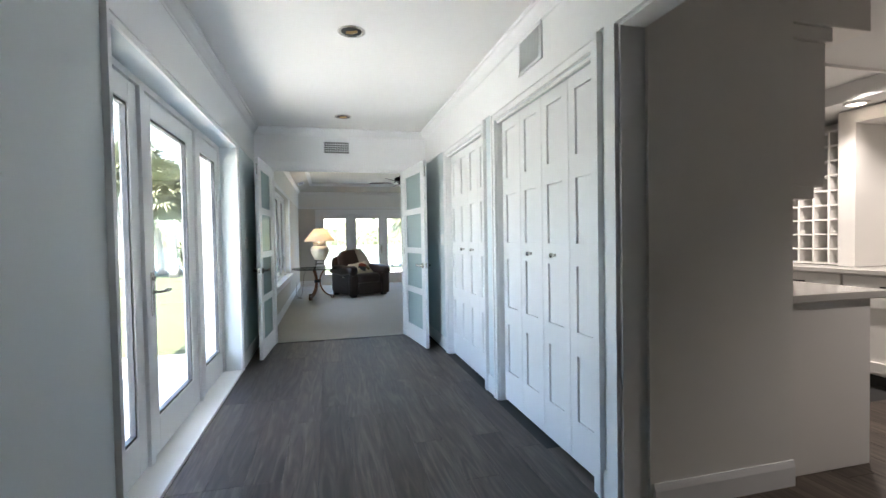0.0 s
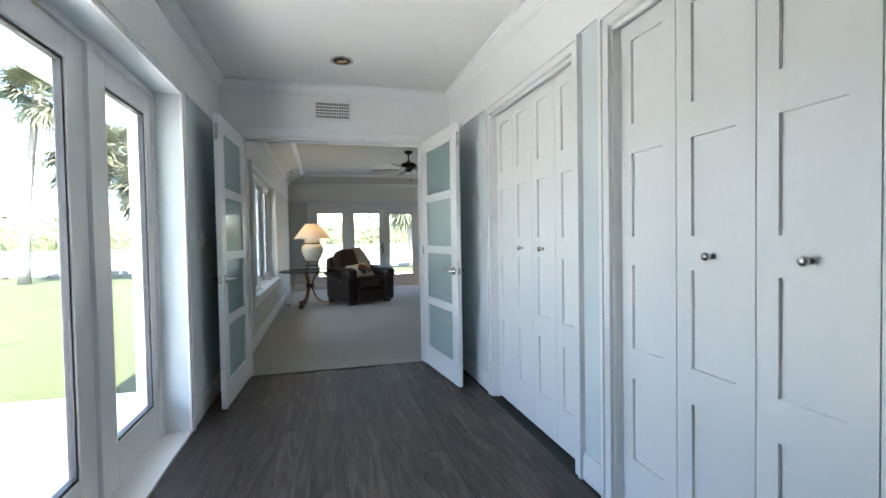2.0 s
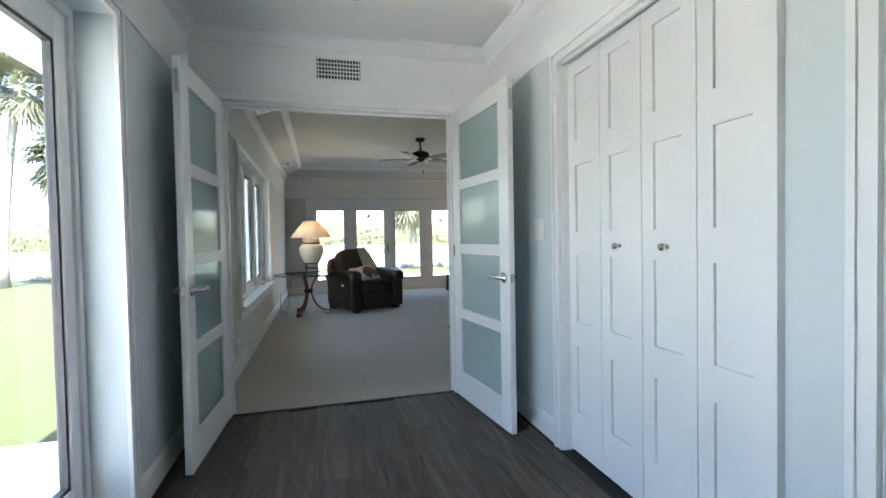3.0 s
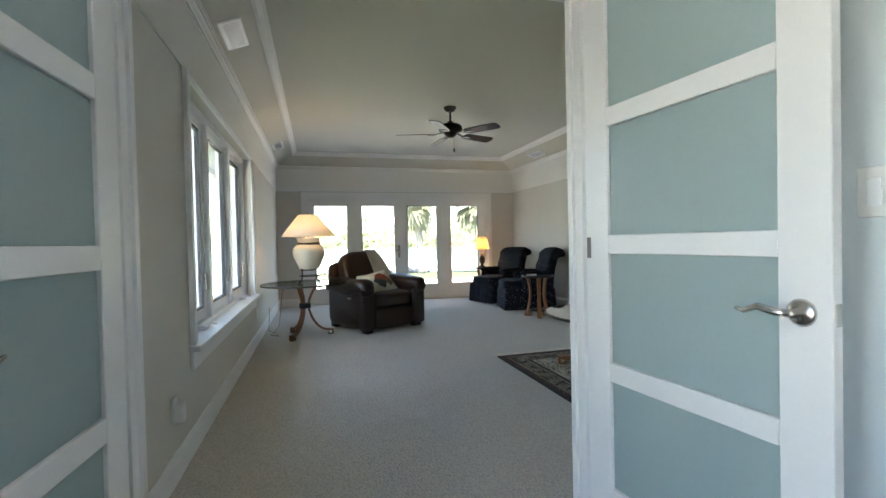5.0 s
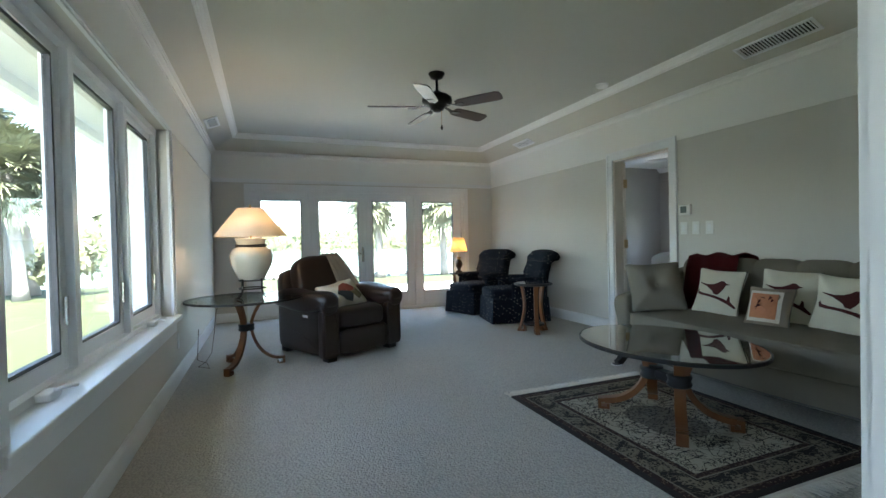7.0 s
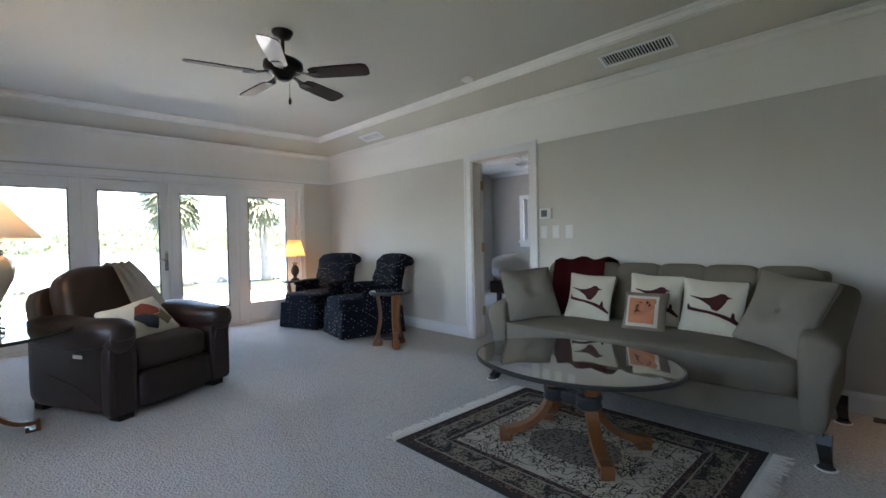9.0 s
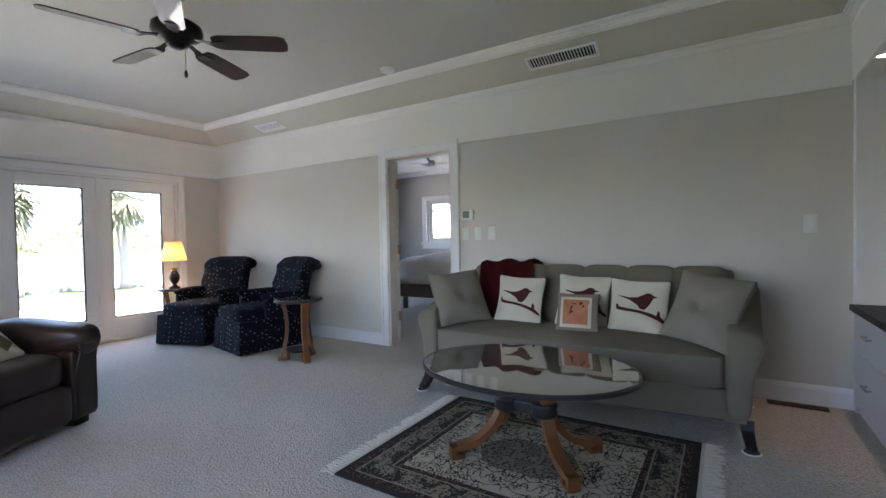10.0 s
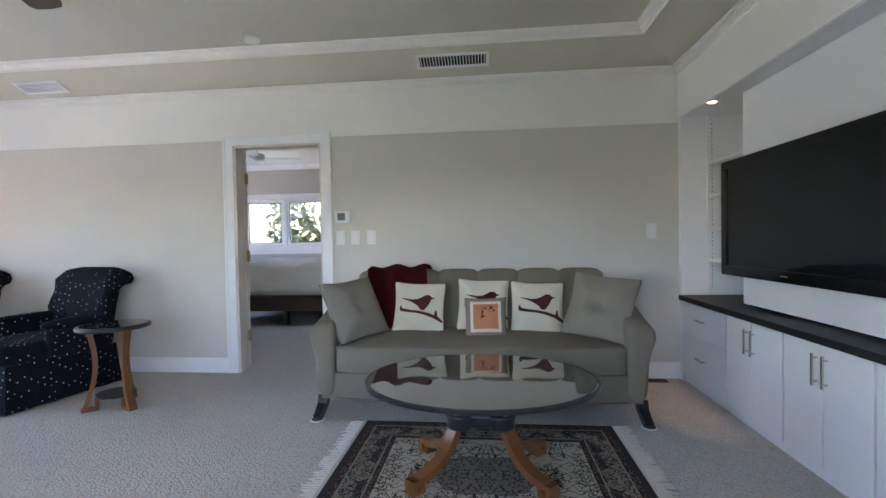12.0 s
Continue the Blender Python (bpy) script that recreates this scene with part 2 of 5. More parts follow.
setting("wall_living_north", boxes((LX0, FX0, LY1, LY1 + .2, -.1, 3.0), (FX1, LX1 + .12, LY1, LY1 + .2, -.1, 3.0), (FX0, FX1, LY1, LY1 + .2, FZ, 3.0)), M_GREIGE, "greige painted living room wall with glazed doors")
setting("wall_living_east", boxes((LX1, LX1 + .12, 5.6, BY0, -.1, 3.0), (LX1, LX1 + .12, BY1, LY1, -.1, 3.0), (LX1, LX1 + .12, BY0, BY1, BZ, 3.0)), M_GREIGE, "greige painted living room wall with doorway")
# the media niche: soffit, back and side
setting("wall_media", boxes((XE + .12, LX1, 5.60, 5.70, -.1, 3.0), (XE + .12, 1.80, 5.70, YD1, -.1, 3.0), (1.80, LX1, 5.70, YD1, BAND + .025, 3.0), (4.11, LX1, 5.70, YD1, -.1, BAND + .025), (1.80, 3.54, 5.70, 6.08, .69, BAND + .025)), M_TRIM, "white painted media niche with soffit")

# living room tray ceiling: sloped border and flat middle
def tray():
    bm = bmesh.new()
    a = [bm.verts.new(p) for p in ((LX0, YD1, CROWN + .05), (LX1, YD1, CROWN + .05), (LX1, LY1, CROWN + .05), (LX0, LY1, CROWN + .05))]
    s = SLOPE
    b = [bm.verts.new(p) for p in ((LX0 + SLOPE_W, YD1 + s, LC - .05), (LX1 - s, YD1 + s, LC - .05), (LX1 - s, LY1 - s, LC - .05), (LX0 + SLOPE_W, LY1 - s, LC - .05))]
    c = [bm.verts.new((v.co.x, v.co.y, 2.95)) for v in a]
    d = [bm.verts.new((v.co.x, v.co.y, 2.95)) for v in b]
    for i in range(4):
        j = (i + 1) % 4
        bm.faces.new((a[i], a[j], b[j], b[i]))
        bm.faces.new((a[j], a[i], c[i], c[j]))
        bm.faces.new((b[i], b[j], d[j], d[i]))
        bm.faces.new((c[i], d[i], d[j], c[j]))
    return bm


setting("ceiling_tray", tray(), M_TRAY, "beige sloped border of the tray ceiling")
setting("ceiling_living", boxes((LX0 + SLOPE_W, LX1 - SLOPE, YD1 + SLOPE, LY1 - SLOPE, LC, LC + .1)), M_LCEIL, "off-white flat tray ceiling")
setting("roof_slab", boxes((XW - T - .62, 9.2, -2.9, LY1 + .82, 3.05, 3.2)), M_TRIM, "roof over the house")
setting("eave_soffit", boxes((XW - T - .62, XW - T, -2.9, LY1 + .82, 2.30, 2.38), (XW - T - .67, XW - T - .59, -2.9, LY1 + .82, 2.22, 3.05), (XW - T, LX1, LY1 + .2, LY1 + .82, 2.42, 2.5)), M_TRIM, "white boarded eave soffit")

# crowns and bands
CR = [(0, 0), (.012, 0), (.016, .012), (.03, .022), (.05, .045), (.062, .066), (.075, .07), (.075, .09), (0, .09)]
CRS = [(0, 0), (.010, 0), (.010, .012), (.022, .012), (.026, .022), (.044, .034), (.048, .044), (.060, .044), (.060, .056), (.070, .056), (.070, .065), (0, .065)]


def crown(name, section, x0, x1, y0, y1, z, inward=True, paint=M_TRIM):
    s = 1 if inward else -1
    bm = bmesh.new()
    profile_run(section, (x0, y0, z), (x0, y1, z), (s, 0, 0), bm, s, s)
    profile_run(section, (x1, y0, z), (x1, y1, z), (-s, 0, 0), bm, s, s)
    profile_run(section, (x0, y0, z), (x1, y0, z), (0, s, 0), bm, s, s)
    profile_run(section, (x0, y1, z), (x1, y1, z), (0, -s, 0), bm, s, s)
    return setting(name, bm, paint, "white stepped crown moulding")


crown("crown_hall", CR, XW, XE, -2.5, YD0, HC - .09)
crown("crown_living_lower", CRS, LX0, LX1, YD1, LY1, CROWN, paint=M_BAND)
crown("crown_living_upper", [(u, v - .0) for u, v in CRS], LX0 + SLOPE_W, LX1 - SLOPE, YD1 + SLOPE, LY1 - SLOPE, LC - .065, paint=M_BAND)
P = .008
for side, row in (("west", (LX0, LX0 + P, YD1, LY1, BAND, CROWN)), ("east", (LX1 - P, LX1, YD1 + P, LY1, BAND, CROWN)), ("north", (LX0 + P, LX1 - P, LY1 - P, LY1, BAND, CROWN)), ("south", (LX0 + P, LX1 - P, YD1, YD1 + P, 2.06, CROWN))):
    setting("band_living_" + side, boxes(row), M_BAND, "white painted frieze under the crown moulding")
setting("trim_north_rail", rbox(LX0 + P, LX1 - P, LY1 - .03, LY1 - P, BAND - .01, BAND + .045, .004), M_TRIM, "white rail over the glazed doors")
setting("band_hall_west", boxes((XW, XW + P, -2.5, YD0, 2.105, HC - .09)), M_TRIM, "white painted frieze in the hall")
setting("band_hall_east", boxes((XE - P, XE, -2.5, YD0, 2.118, HC - .09)), M_TRIM, "white painted frieze in the hall")

# baseboards
def base(name, runs, h=.13, d=.014):
    bm = bmesh.new()
    for x0, y0, x1, y1, ox, oy in runs:
        profile_run([(0, 0), (d, 0), (d, h - .03), (d * .7, h - .012), (d * .4, h), (0, h)], (x0, y0, 0), (x1, y1, 0), (ox, oy, 0), bm)
    return setting(name, bm, M_TRIM, "white painted baseboard")


base("baseboard_hall", [(XW, -2.5, XW, 2.535, 1, 0), (XW, 5.11, XW, YD0, 1, 0), (XE, 3.76, XE, 3.915, -1, 0), (XE, 5.16, XE, YD0, -1, 0), (XE, 2.28, XE, 2.40, -1, 0)])
base("baseboard_living", [(LX0, YD1, LX0, LY1, 1, 0), (LX1, YD1, LX1, BY0 - .1, -1, 0), (LX1, BY1 + .1, LX1, LY1, -1, 0), (LX0, LY1, FX0 - .09, LY1, 0, -1), (FX1 + .09, LY1, LX1, LY1, 0, -1)])

# casings
def casing(name, axis, face, out, a0, a1, z1, w=.09, d=.02, z0=0.0, head=None):
    """A flat three-sided casing with a raised outer edge, on a wall face."""
    bm = bmesh.new()
    h = w if head is None else head
    for lo, hi, b0, b1 in ((a0 - w, a0, z0, z1 + h), (a1, a1 + w, z0, z1 + h), (a0, a1, z1, z1 + h)):
        f0, f1 = sorted((face, face + out * d))
        box(bm, *((f0, f1, lo, hi) if axis == "x" else (lo, hi, f0, f1)), b0, b1)
    for lo, hi, b0, b1 in ((a0 - w, a0 - w + .02, z0, z1 + h), (a1 + w - .02, a1 + w, z0, z1 + h), (a0 - w + .02, a1 + w - .02, z1 + h - .02, z1 + h)):
        f0, f1 = sorted((face + out * d, face + out * (d + .008)))
        box(bm, *((f0, f1, lo, hi) if axis == "x" else (lo, hi, f0, f1)), b0, b1)
    return setting(name, bm, M_TRIM, "white painted casing")


casing("trim_closet_1", "x", XE, -1, c1[0], c1[1], 2.045, .06)
casing("trim_closet_2", "x", XE, -1, c2[0], c2[1], 2.045, .06)
casing("trim_glazed_doors", "x", XW, 1, WY0, WY1, WZ, .05, .016)
casing("trim_doorway", "y", YD0, -1, OX0, OX1, OZ, .085)
casing("trim_bedroom_doorway", "x", LX1, -1, BY0, BY1, BZ, .09, .016)
casing("trim_window", "x", LX0, 1, VY0, VY1, VZ1, .085, .018, VZ0 - .02, .034)
setting("trim_kitchen_opening", boxes((XE - .02, XE, 2.27, 2.345, 0, 2.165), (XE - .02, XE, -1.4, 2.27, 2.09, 2.165), (XE, XE + .12, 2.256, 2.27, 0, 2.09), (XE, XE + .12, -1.4, 2.256, 2.078, 2.09)), M_TRIM, "white casing of the kitchen opening")
setting("window_sill", rounded(boxes((VX + .02, LX0 + .06, VY0 - .11, VY1 + .11, VZ0 - .035, VZ0)), .006), M_TRIM, "white painted window stool")
setting("window_apron", boxes((LX0, LX0 + .018, VY0 - .09, VY1 + .09, VZ0 - .13, VZ0 - .035)), M_TRIM, "white painted window apron")
setting("trim_sill_step", rounded(boxes((XW - .22, -.35, WY0, WY1, -.02, .018)), .004), M_TRIM, "white sill strip in front of the glazed doors")

# ---- glazed doors, windows and doors ----
def glazed_leaf(parent, axis, at, a0, a1, z0, z1, g0, g1, gz0, gz1, thick=.045, name="sash", handle=None, crank=False):
    """A glazed leaf in the plane axis = at: frame, bead, pane, and a lever on a backplate."""
    def run(lo, hi, b0, b1, t0=-thick / 2, t1=thick / 2):
        return (at + t0, at + t1, lo, hi, b0, b1) if axis == "x" else (lo, hi, at + t0, at + t1, b0, b1)
    fr = part(name, rounded(boxes(run(a0, g0, z0, z1), run(g1, a1, z0, z1), run(g0, g1, z0, gz0), run(g0, g1, gz1, z1)), .003, 1), M_TRIM, parent)
    b = .014
    part("bead", boxes(run(g0, g0 + b, gz0, gz1, -.014, .014), run(g1 - b, g1, gz0, gz1, -.014, .014), run(g0 + b, g1 - b, gz0, gz0 + b, -.014, .014), run(g0 + b, g1 - b, gz1 - b, gz1, -.014, .014)), M_SEAL, fr, "dark glazing seal")
    pane = part("pane", boxes(run(g0 + b, g1 - b, gz0 + b, gz1 - b, -.003, .003)), M_GLASS, fr)
    pane.visible_shadow = False
    if handle:
        ha, hz, side, turn = handle
        def at3(a, off, z):
            return (at + off, a, z) if axis == "x" else (a, at + off, z)
        o = side * thick / 2
        f0, f1 = sorted((o, o + side * .008))
        pl = part("handle_plate", rounded(boxes(run(ha - .02, ha + .02, hz - .13, hz + .11, f0, f1)), .003), M_CHROME, fr, "brushed nickel backplate")
        bm = tube([at3(ha, o, hz), at3(ha, o + side * .05, hz), at3(ha + turn * .02, o + side * .055, hz)], .009)
        tube([at3(ha + turn * .02, o + side * .055, hz), at3(ha + turn * .06, o + side * .055, hz + .006), at3(ha + turn * .1, o + side * .055, hz - .004), at3(ha + turn * .125, o + side * .055, hz + .006)], [.009, .011, .008, .005], bm=bm)
        tube([at3(ha, o, hz + .075), at3(ha, o + side * .02, hz + .075)], .013, 12, bm)
        part("lever", bm, M_CHROME, pl, "brushed nickel lever", True)
    return fr


M_SEAL = mat("dark_glazing_seal", (0.06, 0.06, 0.065), 0.5, vary=.1)
GX = -.534
w = thing("window_1", "white framed glazed door with two fixed sidelights, closed", "glazed door", kind="structure")
part("frame", boxes((GX - .05, GX + .035, WY0, 2.775, .018, WZ), (GX - .05, GX + .035, 5.03, WY1, .018, WZ), (GX - .05, GX + .035, 2.775, 5.03, 2.02, WZ), (GX - .05, GX + .04, 3.265, 3.325, .018, 2.02), (GX - .05, GX + .04, 4.265, 4.325, .018, 2.02)), M_TRIM, w)
glazed_leaf(w, "x", GX, 2.778, 3.262, .022, 2.015, 2.905, 3.16, .22, 1.90, name="sidelight")
glazed_leaf(w, "x", GX, 3.328, 4.262, .022, 2.015, 3.452, 4.125, .22, 1.90, name="door_leaf", handle=(3.395, .93, 1, 1))
glazed_leaf(w, "x", GX, 4.328, 5.027, .022, 2.015, 4.465, 4.955, .22, 1.90, name="sidelight")

w = thing("window_2", "white three-part casement window with cranks, closed", "window", kind="structure")
part("window_frame", boxes((VX - .05, VX + .05, VY0, VY0 + .05, VZ0, VZ1), (VX - .05, VX + .05, VY1 - .05, VY1, VZ0, VZ1), (VX - .05, VX + .05, VY0 + .05, VY1 - .05, VZ1 - .05, VZ1), (VX - .05, VX + .05, VY0 + .05, VY1 - .05, VZ0, VZ0 + .03), (VX - .05, VX + .05, 8.125, 8.18, VZ0 + .03, VZ1 - .05), (VX - .05, VX + .05, 8.935, 8.99, VZ0 + .03, VZ1 - .05)), M_TRIM, w)
for k, (a0, a1) in enumerate(((7.415, 8.12), (8.185, 8.93), (8.995, 9.725))):
    sash = glazed_leaf(w, "x", VX, a0, a1, VZ0 + .035, VZ1 - .055, a0 + .055, a1 - .055, VZ0 + .10, VZ1 - .10, .04)
    part("lock_lever", rounded(boxes((VX + .02, VX + .034, a1 - .036, a1 - .016, .78, .90)), .004), M_CHROME, sash, "bronze sash lock")
    if k != 1:
        bm = rounded(boxes((VX + .05, VX + .10, (a0 + a1) / 2 - .05, (a0 + a1) / 2 + .05, VZ0 + .001, VZ0 + .03)), .008)
        tube([(VX + .09, (a0 + a1) / 2, VZ0 + .03), (VX + .12, (a0 + a1) / 2 + .02, VZ0 + .035), (VX + .13, (a0 + a1) / 2 + .09, VZ0 + .02)], .007, bm=bm)
        part("crank", bm, M_TRIM, w, "white folding crank")

NY = LY1 + .07
w = thing("window_3", "white framed four-part glazed doors, closed", "glazed door", kind="structure")
part("frame", boxes((FX0, FX0 + .03, NY - .06, NY + .05, 0, FZ), (FX1 - .03, FX1, NY - .06, NY + .05, 0, FZ), (FX0 + .03, FX1 - .03, NY - .06, NY + .05, FZ - .03, FZ), (FX0 + .03, FX1 - .03, NY - .06, NY + .05, 0, .03)), M_TRIM, w)
part("door_stop", boxes((FX0 + .03, FX0 + .05, NY + .024, NY + .048, .03, FZ - .03), (FX1 - .05, FX1 - .03, NY + .024, NY + .048, .03, FZ - .03), (FX0 + .05, FX1 - .05, NY + .024, NY + .048, FZ - .05, FZ - .03), (FX0 + .05, FX1 - .05, NY + .024, NY + .048, .03, .05)), M_TRIM, w)
edges = [.232, 1.045, 1.905, 2.74, 3.588]
for k, (g0, g1) in enumerate(((.335, .92), (1.175, 1.795), (2.02, 2.605), (2.875, 3.44))):
    glazed_leaf(w, "y", NY, edges[k] + .003, edges[k + 1] - .003, .032, FZ - .032, g0, g1, .27, 1.775, name="door_leaf", handle=(1.855, .93, -1, -1) if k == 1 else None)
for e_ in edges[1:4]:
    part("astragal", rounded(boxes((e_ - .018, e_ + .018, NY - .034, NY - .0225, .032, FZ - .032)), .003, 1), M_TRIM, w)
    part("astragal", boxes((e_ - .018, e_ + .018, NY + .0225, NY + .03, .032, FZ - .032)), M_TRIM, w)
casing("trim_north_doors", "y", LY1, -1, FX0, FX1, FZ, .075, .018)


def french_leaf(hinge, tip, label):
    """A white leaf with four frosted panes, swung open."""
    a = math.degrees(math.atan2(tip[1] - hinge[1], tip[0] - hinge[0]))
    d = thing("french_door", label, "door", (hinge[0], hinge[1], 0), a, "double door to the living room")
    L, h0, h1, s, t = math.hypot(tip[0] - hinge[0], tip[1] - hinge[1]), .012, 2.035, .112, .018
    spans = [(.192, .575), (.642, 1.03), (1.095, 1.475), (1.542, 1.925)]
    rows = [(0, s, -t, t, h0, h1), (L - s, L, -t, t, h0, h1), (s, L - s, -t, t, h0, .192), (s, L - s, -t, t, 1.925, h1)]
    rows += [(s, L - s, -t, t, a[1], b[0]) for a, b in zip(spans, spans[1:])]
    part("leaf", rounded(boxes(*rows), .0025, 1), M_TRIM, d)
    for b0, b1 in spans:
        part("pane", boxes((s + .001, L - s - .001, -.006, .006, b0 + .001, b1 - .001)), M_FROST, d, "frosted glass pane")
    for sgn in (1, -1):
        bm = shift(lathe([(0, 0), (.03, 0), (.032, .004), (.026, .010), (.012, .012), (.010, .045), (0, .047)], 20), m=pose(L - .06, sgn * t, .905, -90 * sgn))
        bm2 = tube([(L - .06, sgn * (t + .042), .905), (L - .09, sgn * (t + .05), .907), (L - .13, sgn * (t + .05), .915), (L - .165, sgn * (t + .046), .90), (L - .185, sgn * (t + .046), .905)], [.009, .010, .009, .007, .004])
        part("lever", blend(bm, bm2), M_CHROME, d, "brushed nickel lever handle", True)
    part("latch_plate", boxes((L, L + .002, -.010, .010, .88, .93)), M_CHROME, d, "nickel latch plate")
    part("flush_bolt", boxes((L, L + .002, -.008, .008, 1.86, 1.97)), M_CHROME, d, "nickel flush bolt")
    return d


french_leaf((OX0 + .0, YD0 - .022), (-.232, 5.385), "white double-door leaf with four frosted panes, standing open")
french_leaf((OX1 - .0, YD0 - .022), (1.453, 5.328), "white double-door leaf with four frosted panes, standing open")
setting("trim_door_jamb", boxes((OX0, OX0 + .018, YD0, YD1, 0, OZ), (OX1 - .018, OX1, YD0, YD1, 0, OZ), (OX0 + .018, OX1 - .018, YD0, YD1, OZ - .018, OZ)), M_TRIM, "white door jamb")
setting("trim_jamb_stop", boxes((OX0 + .018, OX0 + .03, YD0 + .05, YD1 - .02, 0, OZ - .018), (OX1 - .03, OX1 - .018, YD0 + .05, YD1 - .02, 0, OZ - .018), (OX0 + .03, OX1 - .03, YD0 + .05, YD1 - .02, OZ - .03, OZ - .018)), M_TRIM, "white door stop")
for jz in (1.05,):
    tagged(made("jamb_hinge_plate", rounded(boxes((OX1 - .0215, OX1 - .018, YD0 - .054, YD0 - .032, jz - .038, jz + .038)), .001, 1), mat("aged_nickel", (.22, .21, .20), .55, metal=.6, vary=.1)), "nickel hinge plate on the white jamb", "hinge plate", "hinge plates")


def closet_leaf_mesh(width):
    bm = bmesh.new()
    s, h, p = .066, 2.03, [(.227, .57), (.696, 1.04), (1.16, 1.50), (1.62, 1.957)]
    z = .012
    rows = [(-.018, .012, 0, s, z, z + h - .012), (-.018, .012, width - s, width, z, z + h - .012)]
    cuts = [z] + [v for b in p for v in b] + [h]
    for a, b in zip(cuts[0::2], cuts[1::2]):
        rows.append((-.018, .012, s, width - s, a, b))
    for a, b in p:
        rows.append((-.006, .010, s, width - s, a, b))
    for r in rows:
        box(bm, *r)
    return bm


def closet(y0, y1, label):
    wl = (y1 - y0) / 4
    for side in range(2):
        d = thing("bifold_door", label, "closet door", (XE + .058, y0 + side * 2 * wl, 0), 0, "closet bifold doors")
        for k in range(2):
            part("leaf", shift(closet_leaf_mesh(wl - .004), y=k * wl + .002), M_TRIM, d)
        ky = wl * (1.5 if side == 0 else .5)
        part("knob", shift(lathe([(0, 0), (.009, 0), (.007, .012), (.013, .018), (.015, .028), (.012, .034), (0, .036)], 18), m=pose(-.018, ky, 1.092, 0, -90)), M_CHROME, d, "brushed nickel knob", True)


closet(c1[0], c1[1], "white bifold closet doors with recessed panels, closed")
closet(c2[0], c2[1], "white bifold closet doors with recessed panels, closed")
for (a, b) in (c1, c2):
    setting("trim_closet_jamb", boxes((XE, XE + .12, a, a + .006, 0, 2.04), (XE, XE + .12, b - .006, b, 0, 2.04), (XE, XE + .015, a + .006, b - .006, 2.024, 2.04)), M_TRIM, "white closet jamb")
    setting("closet_back", boxes((XE + .60, XE + .65, a - .1, b + .1, -.1, HC)), M_TRIM, "white closet back wall")

# bedroom door, open, with brass hinges
d = thing("bedroom_door", "white bedroom door with brass hinges, standing open", "door", (LX1 + .125, BY1 - .02, 0), 78)
part("leaf", rounded(boxes((0, .76, -.035, 0, .012, BZ - .02)), .002, 1), mat("primed_door_edge", (.72, .64, .57), .5, vary=.03), d)
for hz in (.30, 1.02, 1.72):
    part("hinge", rounded(boxes((-.004, .004, -.05, -.002, hz - .05, hz + .05)), .002, 1), M_BRASS, d, "aged brass hinge")
M_RAW = mat("cream_jamb_paint", (.74, .66, .60), .5, vary=.03)
setting("trim_bedroom_jamb", boxes((LX1, LX1 + .12, BY0, BY0 + .018, 0, BZ), (LX1, LX1 + .12, BY1 - .018, BY1, 0, BZ), (LX1, LX1 + .12, BY0 + .018, BY1 - .018, BZ - .018, BZ)), M_RAW, "cream door jamb")

# ---- grilles, lights and switches ----
def grille(name, m, wide, high, slats, vertical, label, grid=False):
    """A register lying in its own x-z plane, facing -y."""
    g = tagged(new(name), label, "air vent", "air vents")
    g.matrix_world = m
    f = .022
    part("frame", rounded(boxes((-wide / 2, -wide / 2 + f, -.012, 0, -high / 2, high / 2), (wide / 2 - f, wide / 2, -.012, 0, -high / 2, high / 2), (-wide / 2 + f, wide / 2 - f, -.012, 0, -high / 2, -high / 2 + f), (-wide / 2 + f, wide / 2 - f, -.012, 0, high / 2 - f, high / 2)), .003, 1), M_TRIM, g)
    part("backing", boxes((-wide / 2 + f, wide / 2 - f, -.002, 0, -high / 2 + f, high / 2 - f)), M_DARK, g, "dark duct behind the slats")
    iw, ih = wide - 2 * f, high - 2 * f
    for k in range(slats):
        p = (k + .5) / slats
        r = ((-iw / 2 + p * iw - .003, -iw / 2 + p * iw + .003, -.011, -.003, -ih / 2, ih / 2) if vertical else (-iw / 2, iw / 2, -.011, -.003, -ih / 2 + p * ih - .003, -ih / 2 + p * ih + .003))
        part("slat", boxes(r), M_TRIM, g)
    if grid:
        for k in range(4):
            p = (k + 1) / 5
            part("slat", boxes((-iw / 2, iw / 2, -.0125, -.004, -ih / 2 + p * ih - .003, -ih / 2 + p * ih + .003)), M_TRIM, g)
    return g


grille("return_grille", pose(.56, YD0, 2.292), .33, .175, 14, True, "white egg-crate vent grille over the double doors", True)
grille("return_grille", pose(XE - .008, 3.10, 2.315, 0, 0, -90), .32, .22, 14, True, "white slatted vent grille high on the hall wall")
tilt = math.degrees(math.atan2(LC - .05 - CROWN - .05, SLOPE))


def on_slope(side, y, u):
    """A pose on the sloped border: side east (1) or west (-1), u the share of the slope from its low edge."""
    x = LX1 - SLOPE * u if side > 0 else LX0 + SLOPE_W * u
    z = CROWN + .05 + u * (LC - .05 - CROWN - .05)
    return pose(x, y, z - .001, 0, 0, -90 if side > 0 else 90) @ pose(0, 0, 0, 90 - tilt)


grille("ceiling_vent", on_slope(1, 7.99, .60), .56, .15, 22, True, "white slatted vent in the sloped ceiling border")
grille("ceiling_vent", on_slope(1, 11.55, .5), .42, .15, 6, False, "white louvred vent in the sloped ceiling border")
grille("ceiling_vent", on_slope(-1, 7.95, .5), .40, .15, 12, False, "white louvred vent in the sloped ceiling border")
grille("ceiling_vent", on_slope(-1, 11.55, .5), .40, .15, 8, False, "white louvred vent in the sloped ceiling border")


